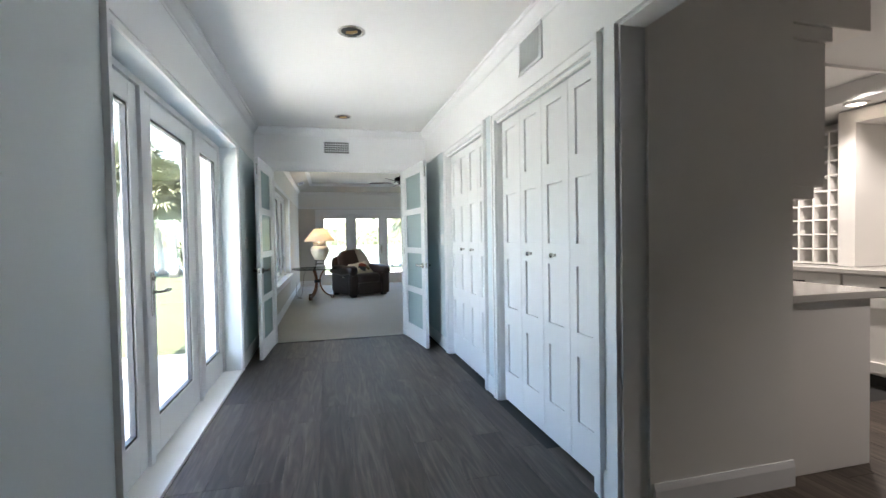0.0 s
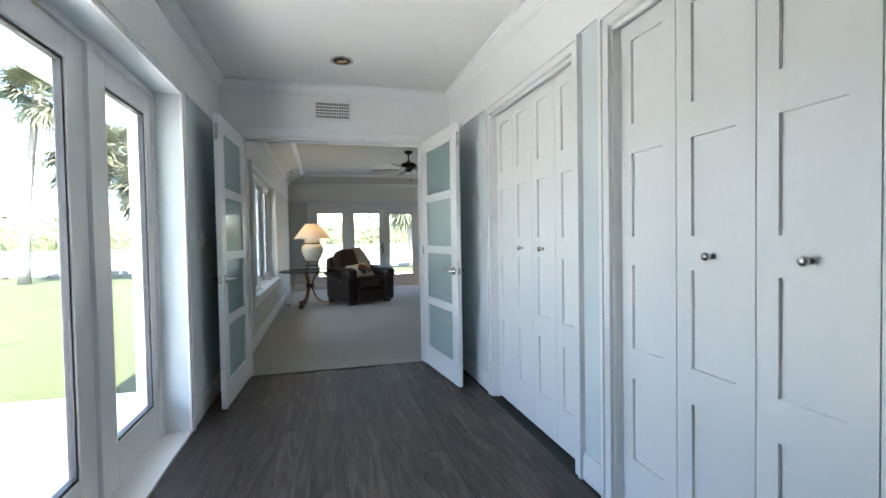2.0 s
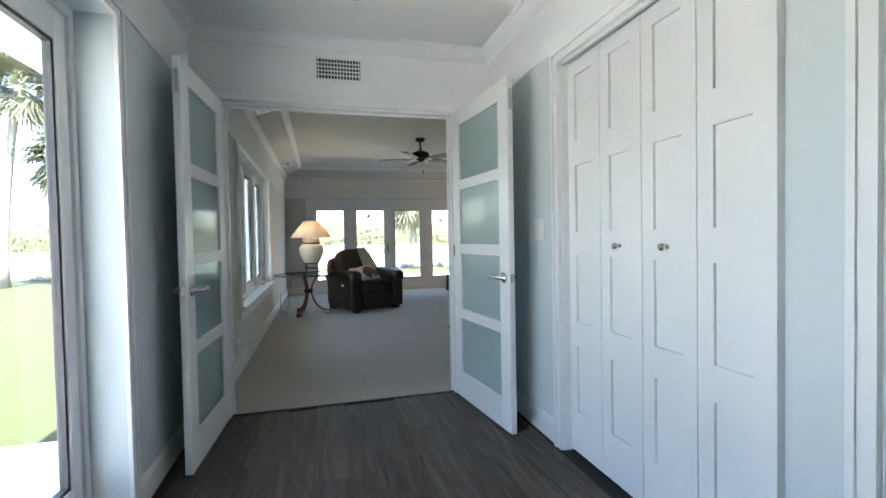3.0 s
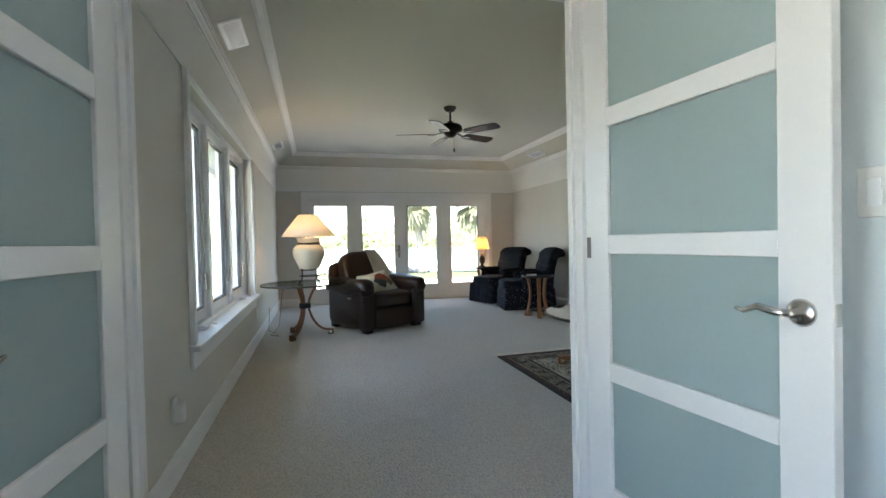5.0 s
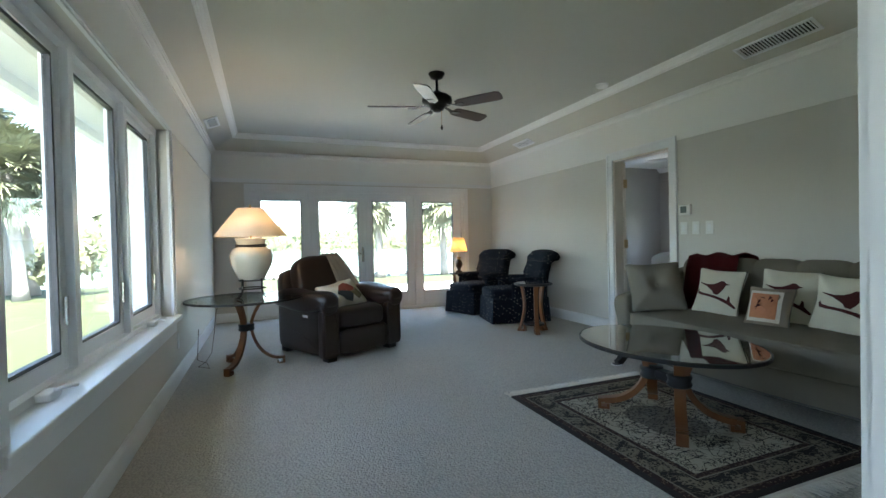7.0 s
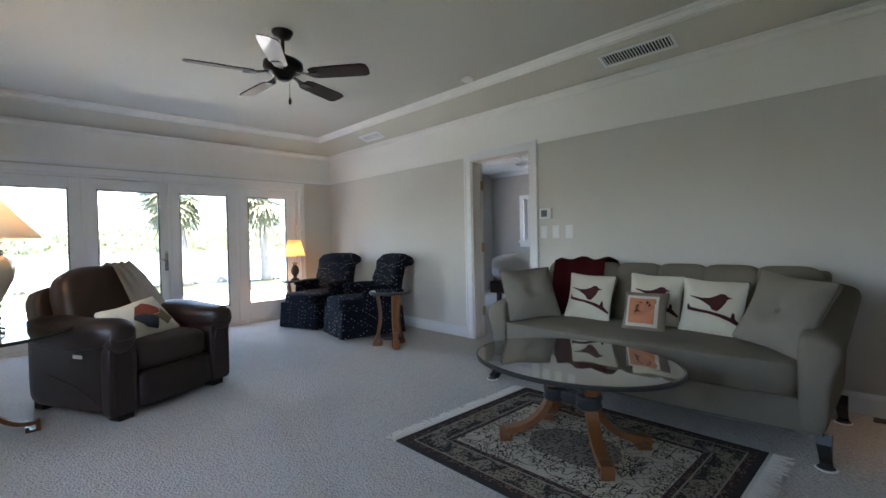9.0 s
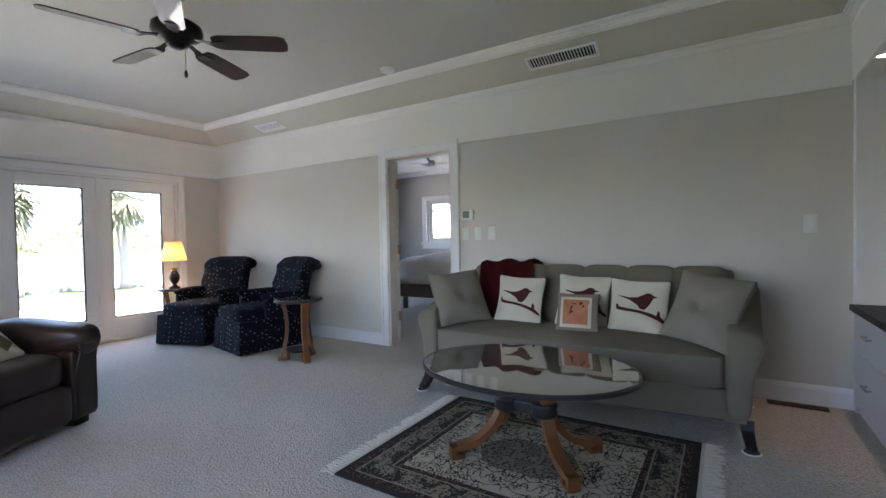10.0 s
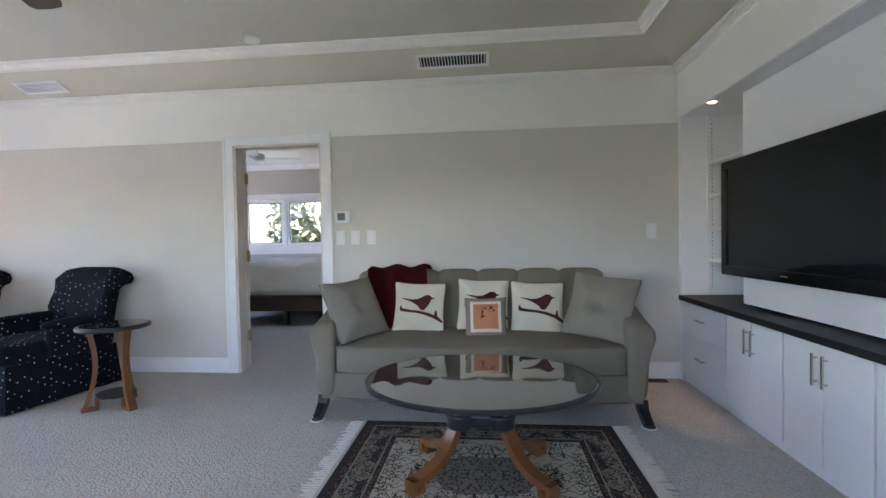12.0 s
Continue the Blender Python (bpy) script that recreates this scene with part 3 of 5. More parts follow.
def can(x, y, z):
    c = thing("recessed_light", "empty recessed ceiling can with a bare metal rim", "ceiling light", (x, y, z), 0, "empty recessed cans in the hall")
    part("rim", lathe([(.066, -.001), (.086, -.001), (.086, -.004), (.066, -.006), (.062, -.001)], 32), M_CHROME, c, "thin bare metal rim", True)
    part("can", lathe([(0, -.0015), (.064, -.0015), (.064, -.003), (0, -.003)], 32), M_DARK, c, "dark empty can")
    part("socket", tube([(-.03, .01, -.004), (.0, .0, -.009), (.035, -.015, -.004)], .010), M_BRASS, c, "loose lamp socket")


can(.607, 3.50, HC)
can(.618, 5.52, HC)


def plate(m, label, toggles=1, wide=.075, high=.12, name="light_switch"):
    p = tagged(new(name), label, "switch", "wall plates")
    p.matrix_world = m
    part("cover", rounded(boxes((-wide / 2, wide / 2, -.006, 0, -high / 2, high / 2)), .002), M_PLATE, p)
    for k in range(toggles):
        x = (k - (toggles - 1) / 2) * .046
        part("rocker", rounded(boxes((x - .016, x + .016, -.010, -.006, -.033, .033)), .002), M_TRIM, p)


M_PLATE = mat("white_plastic", (.78, .78, .76), .35, vary=.01)
for y in (8.99, 8.86, 8.72):
    plate(pose(LX1, y, 1.17, 0, 0, -90), "white rocker light switch on a greige wall")
plate(pose(LX1, 6.44, 1.18, 0, 0, -90), "white rocker light switch beside the media niche")
plate(pose(XW, 5.52, 1.19, 0, 0, 90), "white double light switch on the blue-grey hall wall", 2, .12)
plate(pose(XE, 5.345, 1.18, 0, 0, -90), "white double light switch on the hall wall by the doors", 2, .12)
t = tagged(new("thermostat"), "white wall thermostat with a grey display", "thermostat")
t.matrix_world = pose(LX1, 8.965, 1.345, 0, 0, -90)
part("body", rounded(boxes((-.065, .065, -.028, 0, -.05, .05)), .006), M_PLATE, t)
part("display", boxes((-.04, .025, -.0295, -.028, -.028, .034)), mat("grey_display", (.17, .20, .20), .2), t, "grey display")
for x, y, ang in ((LX0, 6.965, 90), (LX0, 10.0, 90)):
    o = tagged(new("wall_outlet"), "white wall outlet low on the greige wall", "outlet", "wall outlets")
    o.matrix_world = pose(x, y, .33, 0, 0, ang)
    part("cover", rounded(boxes((-.038, .038, -.006, 0, -.06, .06)), .002), M_PLATE, o)
    if y < 8:
        part("plug", rounded(boxes((-.03, .03, -.045, -.006, -.055, .03)), .008), M_PLATE, o, "white plug-in night light")
s = thing("smoke_detector", "white round smoke detector on the tray ceiling", "smoke detector", (3.60, 9.44, LC))
part("body", lathe([(0, -.032), (.045, -.032), (.058, -.024), (.064, 0), (0, 0)], 28), M_PLATE, s, smooth=True)

# ---- furniture materials ----
def leather():
    m = mat("brown_leather", (.030, .015, .010), .40, vary=.25, scale=5, fine=.25, fine_scale=140, second=(.018, .010, .008))
    return m


M_LEATHER = leather()
M_WOOD = mat("honey_brown_wood", (.25, .095, .028), .35, vary=.2, scale=9, stretch=(1, 1, .25), second=(.12, .042, .014))
M_BLACK = mat("black_lacquer", (.012, .012, .013), .35, vary=.1, scale=20)
M_IRON = mat("dark_iron", (.03, .026, .024), .5, .6, vary=.2, scale=40)
M_SOFA = mat("taupe_linen", (.195, .168, .128), .9, vary=.06, scale=14, fine=.5, fine_scale=700, spec=.2)
M_PILLOW = mat("taupe_pillow_cloth", (.235, .208, .168), .9, vary=.06, scale=14, fine=.5, fine_scale=700, spec=.2)
M_CREAM = mat("cream_cotton", (.66, .61, .49), .9, vary=.04, scale=18, fine=.4, fine_scale=600, spec=.2)
M_RED = mat("dark_red_wool", (.10, .012, .014), .95, vary=.25, scale=60, fine=.9, fine_scale=160, spec=.15)
M_MOTIF = mat("dark_red_applique", (.075, .012, .010), .9, vary=.15, scale=60, fine=.4, fine_scale=500)
M_PIPING = mat("grey_piping", (.10, .095, .085), .8, vary=.1)
M_CERAMIC = mat("cream_crackled_glaze", (.62, .56, .44), .14, vary=.10, scale=7, fine=.12, fine_scale=60, coat=.4)
M_SHADE = see_through("linen_shade", (.84, .78, .68), .8, .45)
M_BONE = mat("bone_knit", (.52, .47, .40), .95, vary=.12, scale=80, fine=.6, fine_scale=220, spec=.2)
M_TOPGLASS = clear_glass("table_glass", (.62, .68, .64))


def dots(name, ground, dot, scale, size):
    """A dark cloth with small woven dots."""
    m = bpy.data.materials.new(name)
    m.use_nodes = True
    t = m.node_tree
    b = t.nodes["Principled BSDF"]
    b.inputs["Roughness"].default_value, b.inputs["Specular IOR Level"].default_value = .9, .15
    co, mp, vo = t.nodes.new("ShaderNodeTexCoord"), t.nodes.new("ShaderNodeMapping"), t.nodes.new("ShaderNodeTexVoronoi")
    mp.inputs["Rotation"].default_value = (.6, .5, .785)
    t.links.new(co.outputs["Object"], mp.inputs[0])
    t.links.new(mp.outputs[0], vo.inputs["Vector"])
    vo.inputs["Scale"].default_value, vo.inputs["Randomness"].default_value = scale, .25
    lt = t.nodes.new("ShaderNodeMath")
    lt.operation = "LESS_THAN"
    lt.inputs[1].default_value = size
    t.links.new(vo.outputs["Distance"], lt.inputs[0])
    nz = t.nodes.new("ShaderNodeTexNoise")
    nz.inputs["Scale"].default_value = 40
    t.links.new(co.outputs["Object"], nz.inputs["Vector"])
    g = t.nodes.new("ShaderNodeMix")
    g.data_type = "RGBA"
    g.inputs[6].default_value, g.inputs[7].default_value = (*(c * .6 for c in ground), 1), (*ground, 1)
    t.links.new(nz.outputs[0], g.inputs[0])
    mx = t.nodes.new("ShaderNodeMix")
    mx.data_type = "RGBA"
    mx.inputs[7].default_value = (*dot, 1)
    t.links.new(lt.outputs[0], mx.inputs[0])
    t.links.new(g.outputs[2], mx.inputs[6])
    t.links.new(mx.outputs[2], b.inputs["Base Color"])
    bu = t.nodes.new("ShaderNodeBump")
    bu.inputs["Strength"].default_value, bu.inputs["Distance"].default_value = .4, .003
    t.links.new(nz.outputs[0], bu.inputs["Height"])
    t.links.new(bu.outputs[0], b.inputs["Normal"])
    return m


M_NAVY = dots("navy_dotted_cloth", (.008, .011, .019), (.55, .52, .44), 30, .15)


# ---- tables with curved legs and key-shaped feet ----
def key_leg(r_top, r_mid, r_foot, z_top, z_mid, width=.045, thick=.022, key=True):
    """One leg in the x-z plane: out under the top, in to the collar, out to a foot that turns back as a key pattern."""
    pts = []
    for k in range(9):
        u = k / 8
        pts.append((r_mid + (r_top - r_mid) * (1 - u) ** 1.8, 0, z_mid + (z_top - z_mid) * (1 - u)))
    for k in range(1, 13):
        u = k / 12
        pts.append((r_mid + (r_foot - r_mid) * u ** 1.5, 0, z_mid + (.055 - z_mid) * (1 - (1 - u) ** 1.9)))
    bm = bar(pts, (0, 1, 0), width, thick)
    if key:
        f = r_foot
        for r in ((f - .01, f + .035, -width / 2, width / 2, .044, .066), (f + .018, f + .04, -width / 2, width / 2, 0.0, .066), (f - .03, f + .04, -width / 2, width / 2, 0.0, .016), (f - .03, f - .012, -width / 2, width / 2, .0, .034)):
            box(bm, *r)
    return bm


def key_table(name, label, at, turn, rx, ry, h, feet, r_foot, z_mid, legs_turn=45):
    d = thing(name, label, "table", at, turn)
    n = 72
    bm = bmesh.new()
    prof = [(.0, h - .016), (.985, h - .016), (1.0, h - .012), (1.0, h - .004), (.985, h)]
    rings = [[bm.verts.new((rx * r * math.cos(2 * math.pi * i / n), ry * r * math.sin(2 * math.pi * i / n), z)) for i in range(n)] for r, z in prof[1:]]
    for a, b in zip(rings, rings[1:]):
        for i in range(n):
            bm.faces.new((a[i], a[(i + 1) % n], b[(i + 1) % n], b[i]))
    bm.faces.new(rings[0][::-1])
    bm.faces.new(rings[-1])
    part("glass_top", bm, M_TABLETOP, d, "smoked glass top")
    ring = bmesh.new()
    def el(r, z):
        return [ring.verts.new(((rx + r) * math.cos(2 * math.pi * i / n), (ry + r) * math.sin(2 * math.pi * i / n), z)) for i in range(n)]
    q = [el(.001, h - .022), el(.007, h - .020), el(.007, h - .004), el(.001, h - .001)]
    for k in range(4):
        a, b = q[k], q[(k + 1) % 4]
        for i in range(n):
            ring.faces.new((a[i], a[(i + 1) % n], b[(i + 1) % n], b[i]))
    part("rim", ring, M_BLACK, d, "black rim")
    for sy_ in (-1, 1):
        for sx_ in (-1, 1):
            leg = key_leg(.10, .03, r_foot, h - .018, z_mid, .06, .034)
            part("leg", shift(leg, m=pose(0, sy_ * .10, 0, 0, 0, math.degrees(math.atan2(sy_ * .20, sx_ * .215)))), M_WOOD, d, "curved honey-brown wooden leg")
        part("collar", lathe([(0, z_mid - .035), (.062, z_mid - .035), (.068, z_mid - .02), (.06, z_mid), (.068, z_mid + .02), (.062, z_mid + .035), (0, z_mid + .035)], 28, 0, sy_ * .10), M_BLACK, d, "black turned collar", True)
    part("stretcher", rounded(boxes((-.035, .035, -.09, .09, z_mid - .025, z_mid + .028)), .008), M_BLACK, d, "black stretcher between the collars")
    return d


M_TABLETOP = mat("smoked_glass_top", (.10, .095, .085), .02, vary=.02, scale=2, spec=.9, coat=1.0)
key_table("coffee_table", "oval smoked-glass coffee table on curved key-foot wooden legs", (2.585, 7.785, .012), 0, .43, .55, .463, 4, .275, .255, 42)

tb = thing("lamp_table", "round glass-topped table on curved key-foot wooden legs", "table", (.215, 10.24, 0), 0)
part("glass_top", lathe([(0, .61), (.484, .61), (.49, .614), (.49, .622), (.484, .626), (0, .626)], 72), M_TOPGLASS, tb, "clear greenish glass top")
part("rim", lathe([(.4905, .608), (.496, .611), (.496, .625), (.4905, .628), (.4905, .608)], 72), M_BLACK, tb, "dark glass edge")
for k in range(3):
    leg = key_leg(.15, .04, .285, .609, .36, .05, .026)
    part("leg", shift(leg, m=pose(0, 0, 0, 0, 0, -118 + 120 * k)), M_WOOD, tb, "curved honey-brown wooden leg")
part("collar", lathe([(0, .33), (.066, .33), (.07, .34), (.064, .36), (.07, .38), (.066, .39), (0, .39)], 28), M_BLACK, tb, "black turned collar", True)


def drum_table(at, label):
    d = thing("side_table", label, "table", at, 0, "round side tables")
    part("tabletop", lathe([(0, .555), (.208, .555), (.22, .56), (.225, .57), (.22, .582), (.212, .585), (0, .585)], 48), M_BLACK, d, "black round top", True)
    part("top_inlay", lathe([(0, .5855), (.20, .5855), (.20, .587), (0, .587)], 48), M_TABLETOP, d, "dark glossy inlay")
    for k in range(3):
        pts = []
        for j in range(13):
            u = j / 12
            pts.append((.145 - .04 * math.sin(math.pi * u) + .04 * u * u, 0, .555 * (1 - u)))
        leg = bar(pts, (0, 1, 0), [.056 - .014 * math.sin(math.pi * j / 12) for j in range(13)], .028)
        box(leg, .10, .198, -.026, .026, 0, .022)
        box(leg, .10, .122, -.026, .026, .022, .086)
        part("leg", shift(leg, m=pose(0, 0, 0, 0, 0, 250 + 120 * k)), M_WOOD, d, "curved honey-brown wooden leg")
    part("shelf", lathe([(0, .085), (.115, .085), (.12, .09), (.12, .105), (0, .105)], 36), M_BLACK, d, "small dark shelf near the floor")
    return d


drum_table((3.34, 10.37, 0), "small round side table with black top and wooden legs")
drum_table((3.42, 12.66, 0), "small round side table with black top beside the window")

# ---- lamps ----
LX, LY, LZ = .275, 10.22, .627
l = thing("table_lamp", "cream ceramic urn lamp with cone shade, lit, on the glass table", "lamp", (LX, LY, LZ))
part("urn", lathe([(r_ * .83, .165 + (z_ - .12) * .86) for r_, z_ in [(0, .12), (.12, .12), (.135, .13), (.17, .20), (.21, .29), (.222, .36), (.213, .41), (.18, .445), (.15, .46), (.142, .475), (.145, .50), (.16, .535), (.168, .545), (.16, .55), (.13, .52), (0, .515)]], 56), M_CERAMIC, l, "cream glazed ceramic urn", True)
bm = bmesh.new()
for k, z in enumerate((.460, .468, .476)):
    tube([(.127 * math.cos(a), .127 * math.sin(a), z + .004 * math.sin(2 * a + k)) for a in (2 * math.pi * i / 32 for i in range(33))], .006, 6, bm)
part("neck_binding", bm, M_IRON, l, "twisted cord round the neck", True)
bm = bmesh.new()
for zr, r in ((.158, .112), (.085, .112)):
    tube([(r * math.cos(a), r * math.sin(a), zr) for a in (2 * math.pi * i / 32 for i in range(33))], .006, 6, bm)
for k in range(4):
    a = math.pi / 4 + k * math.pi / 2
    c, s_ = math.cos(a), math.sin(a)
    tube([(.113 * c, .113 * s_, .175), (.115 * c, .115 * s_, .07), (.13 * c, .13 * s_, .025), (.175 * c, .175 * s_, .007)], .007, 6, bm)
part("stand", bm, M_IRON, l, "wrought iron stand", True)
part("stem", tube([(0, 0, .50), (0, 0, .815)], .008), M_BRASS, l, "brass stem")
part("shade", lathe([(.305, .552), (.308, .555), (.112, .805), (.108, .803), (.303, .555)], 64), M_SHADE, l, "wide cream linen cone shade", True)
part("finial", lathe([(0, .808), (.008, .812), (.012, .825), (.006, .834), (0, .845)], 16), M_BRASS, l, "brass finial", True)
part("spider", tube([(-.11, 0, .803), (0, 0, .808), (.11, 0, .803)], .004, 6), M_BRASS, l)
part("cord", tube([(x_ - LX, y_ - LY, z_ - LZ) for x_, y_, z_ in [(.10, 10.36, .632), (-.02, 10.72, .60), (-.08, 10.78, .45), (-.1, 10.78, .25), (-.12, 10.7, .06), (-.16, 10.55, .006), (-.2, 10.4, .006), (-.1, 10.3, .006), (-.14, 10.5, .008), (-.235, 10.62, .02), (-.228, 10.7, .3)]], .0035, 6), mat("brown_cord", (.10, .07, .05), .6), l, "thin brown lamp cord")

l = thing("small_lamp", "small pineapple-base lamp with amber shade, lit, on a side table", "lamp", (3.36, 12.62, .587))
part("base", lathe([(0, 0), (.06, 0), (.062, .012), (.03, .03), (.022, .05), (.045, .08), (.058, .12), (.055, .16), (.035, .20), (.018, .215), (.014, .25), (0, .25)], 28), mat("dark_bronze", (.05, .025, .014), .35, .5, vary=.3, scale=90, fine=.8, fine_scale=90), l, "dark carved pineapple base", True)
part("leaf_collar", lathe([(.018, .205), (.04, .225), (.03, .235), (.05, .25), (.02, .24)], 9), M_BRASS, l, "gilt leaf collar")
part("shade", lathe([(.143, .335), (.146, .337), (.088, .57), (.084, .568), (.140, .337)], 40), see_through("amber_shade", (.88, .70, .44), .8, .5), l, "amber fabric shade", True)
part("stem", tube([(0, 0, .24), (0, 0, .58)], .005), M_BRASS, l)

# ---- leather recliner ----
r = thing("recliner", "dark brown leather recliner with rolled arms, beside the lamp table", "armchair", (1.085, 10.585, 0), 27)
part("seat", shift(puff(.60, .72, .22, 5, 10), y=-.10, z=.375), M_LEATHER, r, smooth=True)
part("footrest_panel", shift(puff(.58, .10, .25, 7, 6), y=-.41, z=.165), M_LEATHER, r, smooth=True)
part("body", rounded(boxes((-.38, .38, -.37, .42, .04, .32)), .03, 3), M_LEATHER, r)
part("backrest", shift(puff(.66, .26, .62, 3.6, 12), m=pose(0, .28, .665, -18)), M_LEATHER, r, smooth=True)
part("back_shell", shift(puff(.80, .16, .76, 7, 8), m=pose(0, .41, .46, -12)), M_LEATHER, r, smooth=True)
for s_ in (-1, 1):
    part("arm", shift(puff(.17, .80, .50, 8, 8), s_ * .385, .0, .30), M_LEATHER, r, smooth=True)
    roll = puff(.29, .95, .20, 3.0, 14)
    for v in roll.verts:
        v.co.z += .012 * math.sin(v.co.y * 9 + s_) - .03 * max(0, v.co.y)
    part("arm_pad", shift(roll, s_ * .40, -.02, .555), M_LEATHER, r, "padded roll over the arm", True)
    scroll = lathe([(0, .045), (.070, .043), (.085, .032), (.090, .015), (.087, -.03), (0, -.03)], 28)
    part("arm_scroll", shift(scroll, m=pose(s_ * .405, -.43, .53, 90)), M_LEATHER, r, "round scroll at the arm front", True)
    part("arm_front", shift(puff(.185, .08, .44, 9, 10), s_ * .390, -.405, .26), M_LEATHER, r, smooth=True)
    ring = [(s_ * .405 + .089 * math.cos(a), -.455, .53 + .089 * math.sin(a)) for a in (math.radians(-50 + 280 * k / 20) for k in range(21))]
    part("piping", tube([(s_ * .39 + .066, -.444, .07), (s_ * .39 + .066, -.446, .35)] + ring + [(s_ * .39 - .066, -.446, .35), (s_ * .39 - .066, -.444, .07)], .0055, 6), M_LEATHER, r)
for fx in (-.37, .37):
    for fy in (-.38, .36):
        part("foot", rounded(boxes((fx - .05, fx + .05, fy - .05, fy + .05, 0, .06)), .006), M_BLACK, r, "dark block foot")
part("control_panel", rounded(boxes((-.482, -.468, -.20, -.11, .40, .43)), .003, 1), M_CHROME, r, "metal power control")
part("tuck_seam", tube([(-.472, -.30, .13), (-.474, -.10, .22), (-.472, .15, .27)], .004, 6), M_LEATHER, r)
th = thing("bone_throw", "bone knitted throw hanging over the recliner back", "throw", (1.085, 10.585, 0), 27)
bm = bmesh.new()
cols = 10
path = [(0, 0), (0, 0), (.05, .55), (.10, .68), (.15, .80), (.20, .90), (.26, .965), (.34, .99), (.42, .95), (.50, .84), (.54, .70)]
g = [[bm.verts.new((.02 + (.18 + .10 * min(1, abs(j - 4) / 3)) * i / cols + .05 * max(0, 3 - j) / 3, y - .035 + .012 * math.sin(i * 1.9 + j), z + .012 * math.sin(i * 2.3))) for i in range(cols + 1)] for j, (y, z) in enumerate(path[2:])]
for a, b in zip(g, g[1:]):
    for i in range(cols):
        bm.faces.new((a[i], a[i + 1], b[i + 1], b[i]))
bmesh.ops.solidify(bm, geom=list(bm.faces), thickness=.02)
part("cloth", bm, M_BONE, th, smooth=True)


def motif_pts(pts, z0, z1):
    return outline_slab(pts, z0, z1)


def cushion(name, label, m, size, thick, cloth, pinch=.85, button=False, piping=None, category="pillow", group=""):
    """A stuffed square cushion standing in its own x-z plane, face to -y."""
    c = tagged(new(name), label, category, group)
    c.matrix_world = m
    bm = puff(size, thick, size, 26, 16, pinch)
    for v in bm.verts:
        u, w_ = v.co.x / size * 2, v.co.z / size * 2
        v.co.x *= 1 - .07 * (1 - abs(w_) ** 2) * abs(u) ** 3
        v.co.z *= 1 - .07 * (1 - abs(u) ** 2) * abs(w_) ** 3
        if button:
            v.co.y *= 1 - .62 * math.exp(-(u * u + w_ * w_) / .06) + .05 * math.sin(4 * math.atan2(w_, u)) * math.exp(-(u * u + w_ * w_) / .25)
        v.co.y += .006 * math.sin(u * 5 + w_ * 3)
    part("cover", bm, cloth, c, smooth=True)
    if button:
        part("button", shift(puff(.036, .02, .036, 2, 4), y=-thick * .21), cloth, c, "covered button", True)
    if piping:
        n, h = 12, size / 2 * .985
        ring = []
        for a, b in (((-1, -1), (1, -1)), ((1, -1), (1, 1)), ((1, 1), (-1, 1)), ((-1, 1), (-1, -1))):
            for k in range(n):
                u = k / n
                x, z = a[0] + (b[0] - a[0]) * u, a[1] + (b[1] - a[1]) * u
                f = 1 - .07 * (1 - min(abs(x), abs(z)) ** 2)
                ring.append((x * h * (f if abs(x) >= .999 else 1), 0, z * h * (f if abs(z) >= .999 else 1)))
        ring.append(ring[0])
        part("piping", tube(ring, .005, 6), piping, c, "corded edge")
    return c


def drape(c, polys, cloth, size, thick, pinch, name, label):
    """Flat applique shapes laid over the front of a cushion."""
    bm = bmesh.new()
    for pts in polys:
        vs = [bm.verts.new((x * size / 2, 0, z * size / 2)) for x, z in pts]
        bm.faces.new(vs)
    bmesh.ops.triangulate(bm, faces=list(bm.faces))
    bmesh.ops.subdivide_edges(bm, edges=list(bm.edges), cuts=2)
    for v in bm.verts:
        u, w_ = v.co.x / size * 2, v.co.z / size * 2
        k = (abs(u) ** 26 + 1 + abs(w_) ** 26) ** (1 / 26)
        e = max(abs(u), abs(w_))
        v.co.y = -thick / 2 / k * max(.06, 1 - pinch * e ** 2.2) - .009 + .006 * math.sin(u * 5 + w_ * 3)
    bmesh.ops.solidify(bm, geom=list(bm.faces), thickness=.002)
    part(name, bm, cloth, c, label)


BRANCH = [(-.72, -.02), (-.66, .06), (-.60, -.06), (-.30, -.12), (.05, -.15), (.45, -.22), (.62, -.28), (.66, -.10), (.72, -.14), (.74, -.30), (.95, -.50), (.92, -.56), (.60, -.40), (.30, -.30), (0, -.24), (-.4, -.21), (-.68, -.16)]
BODY = [(-.66, .34), (-.60, .30), (-.25, .18), (.02, .02), (.10, -.10), (.24, -.12), (.34, 0), (.44, .16), (.50, .30), (.64, .35), (.50, .39), (.42, .46), (.28, .47), (.14, .38), (-.02, .30), (-.25, .27)]

cush = cushion("accent_pillow", "cream pillow with a rust and olive motif, on the recliner", pose(1.10, 10.40, .575, -42, 0, 27) @ pose(0, 0, 0, 0, -10) @ Matrix.Diagonal((1.1, 1, .74, 1)), .44, .16, M_CREAM)
drape(cush, [[(-.35, .1), (.2, -.15), (.5, -.1), (.55, .1), (.2, .62), (-.1, .5)]], mat("rust_print", (.26, .06, .03), .9, vary=.2, scale=30), .44, .16, .85, "motif", "rust red printed shape")
drape(cush, [[(.5, -.75), (.8, -.5), (.6, .1), (.5, -.12), (.2, -.17), (.3, -.4)]], mat("olive_print", (.16, .13, .06), .9, vary=.2, scale=30), .44, .16, .85, "motif", "olive printed shape")
drape(cush, [[(-.45, -.1), (-.37, .08), (.18, -.17), (.28, -.4), (.1, -.8), (-.2, -.6)]], mat("slate_print", (.05, .06, .065), .9, vary=.2, scale=30), .44, .16, .85, "motif", "slate grey printed shape")

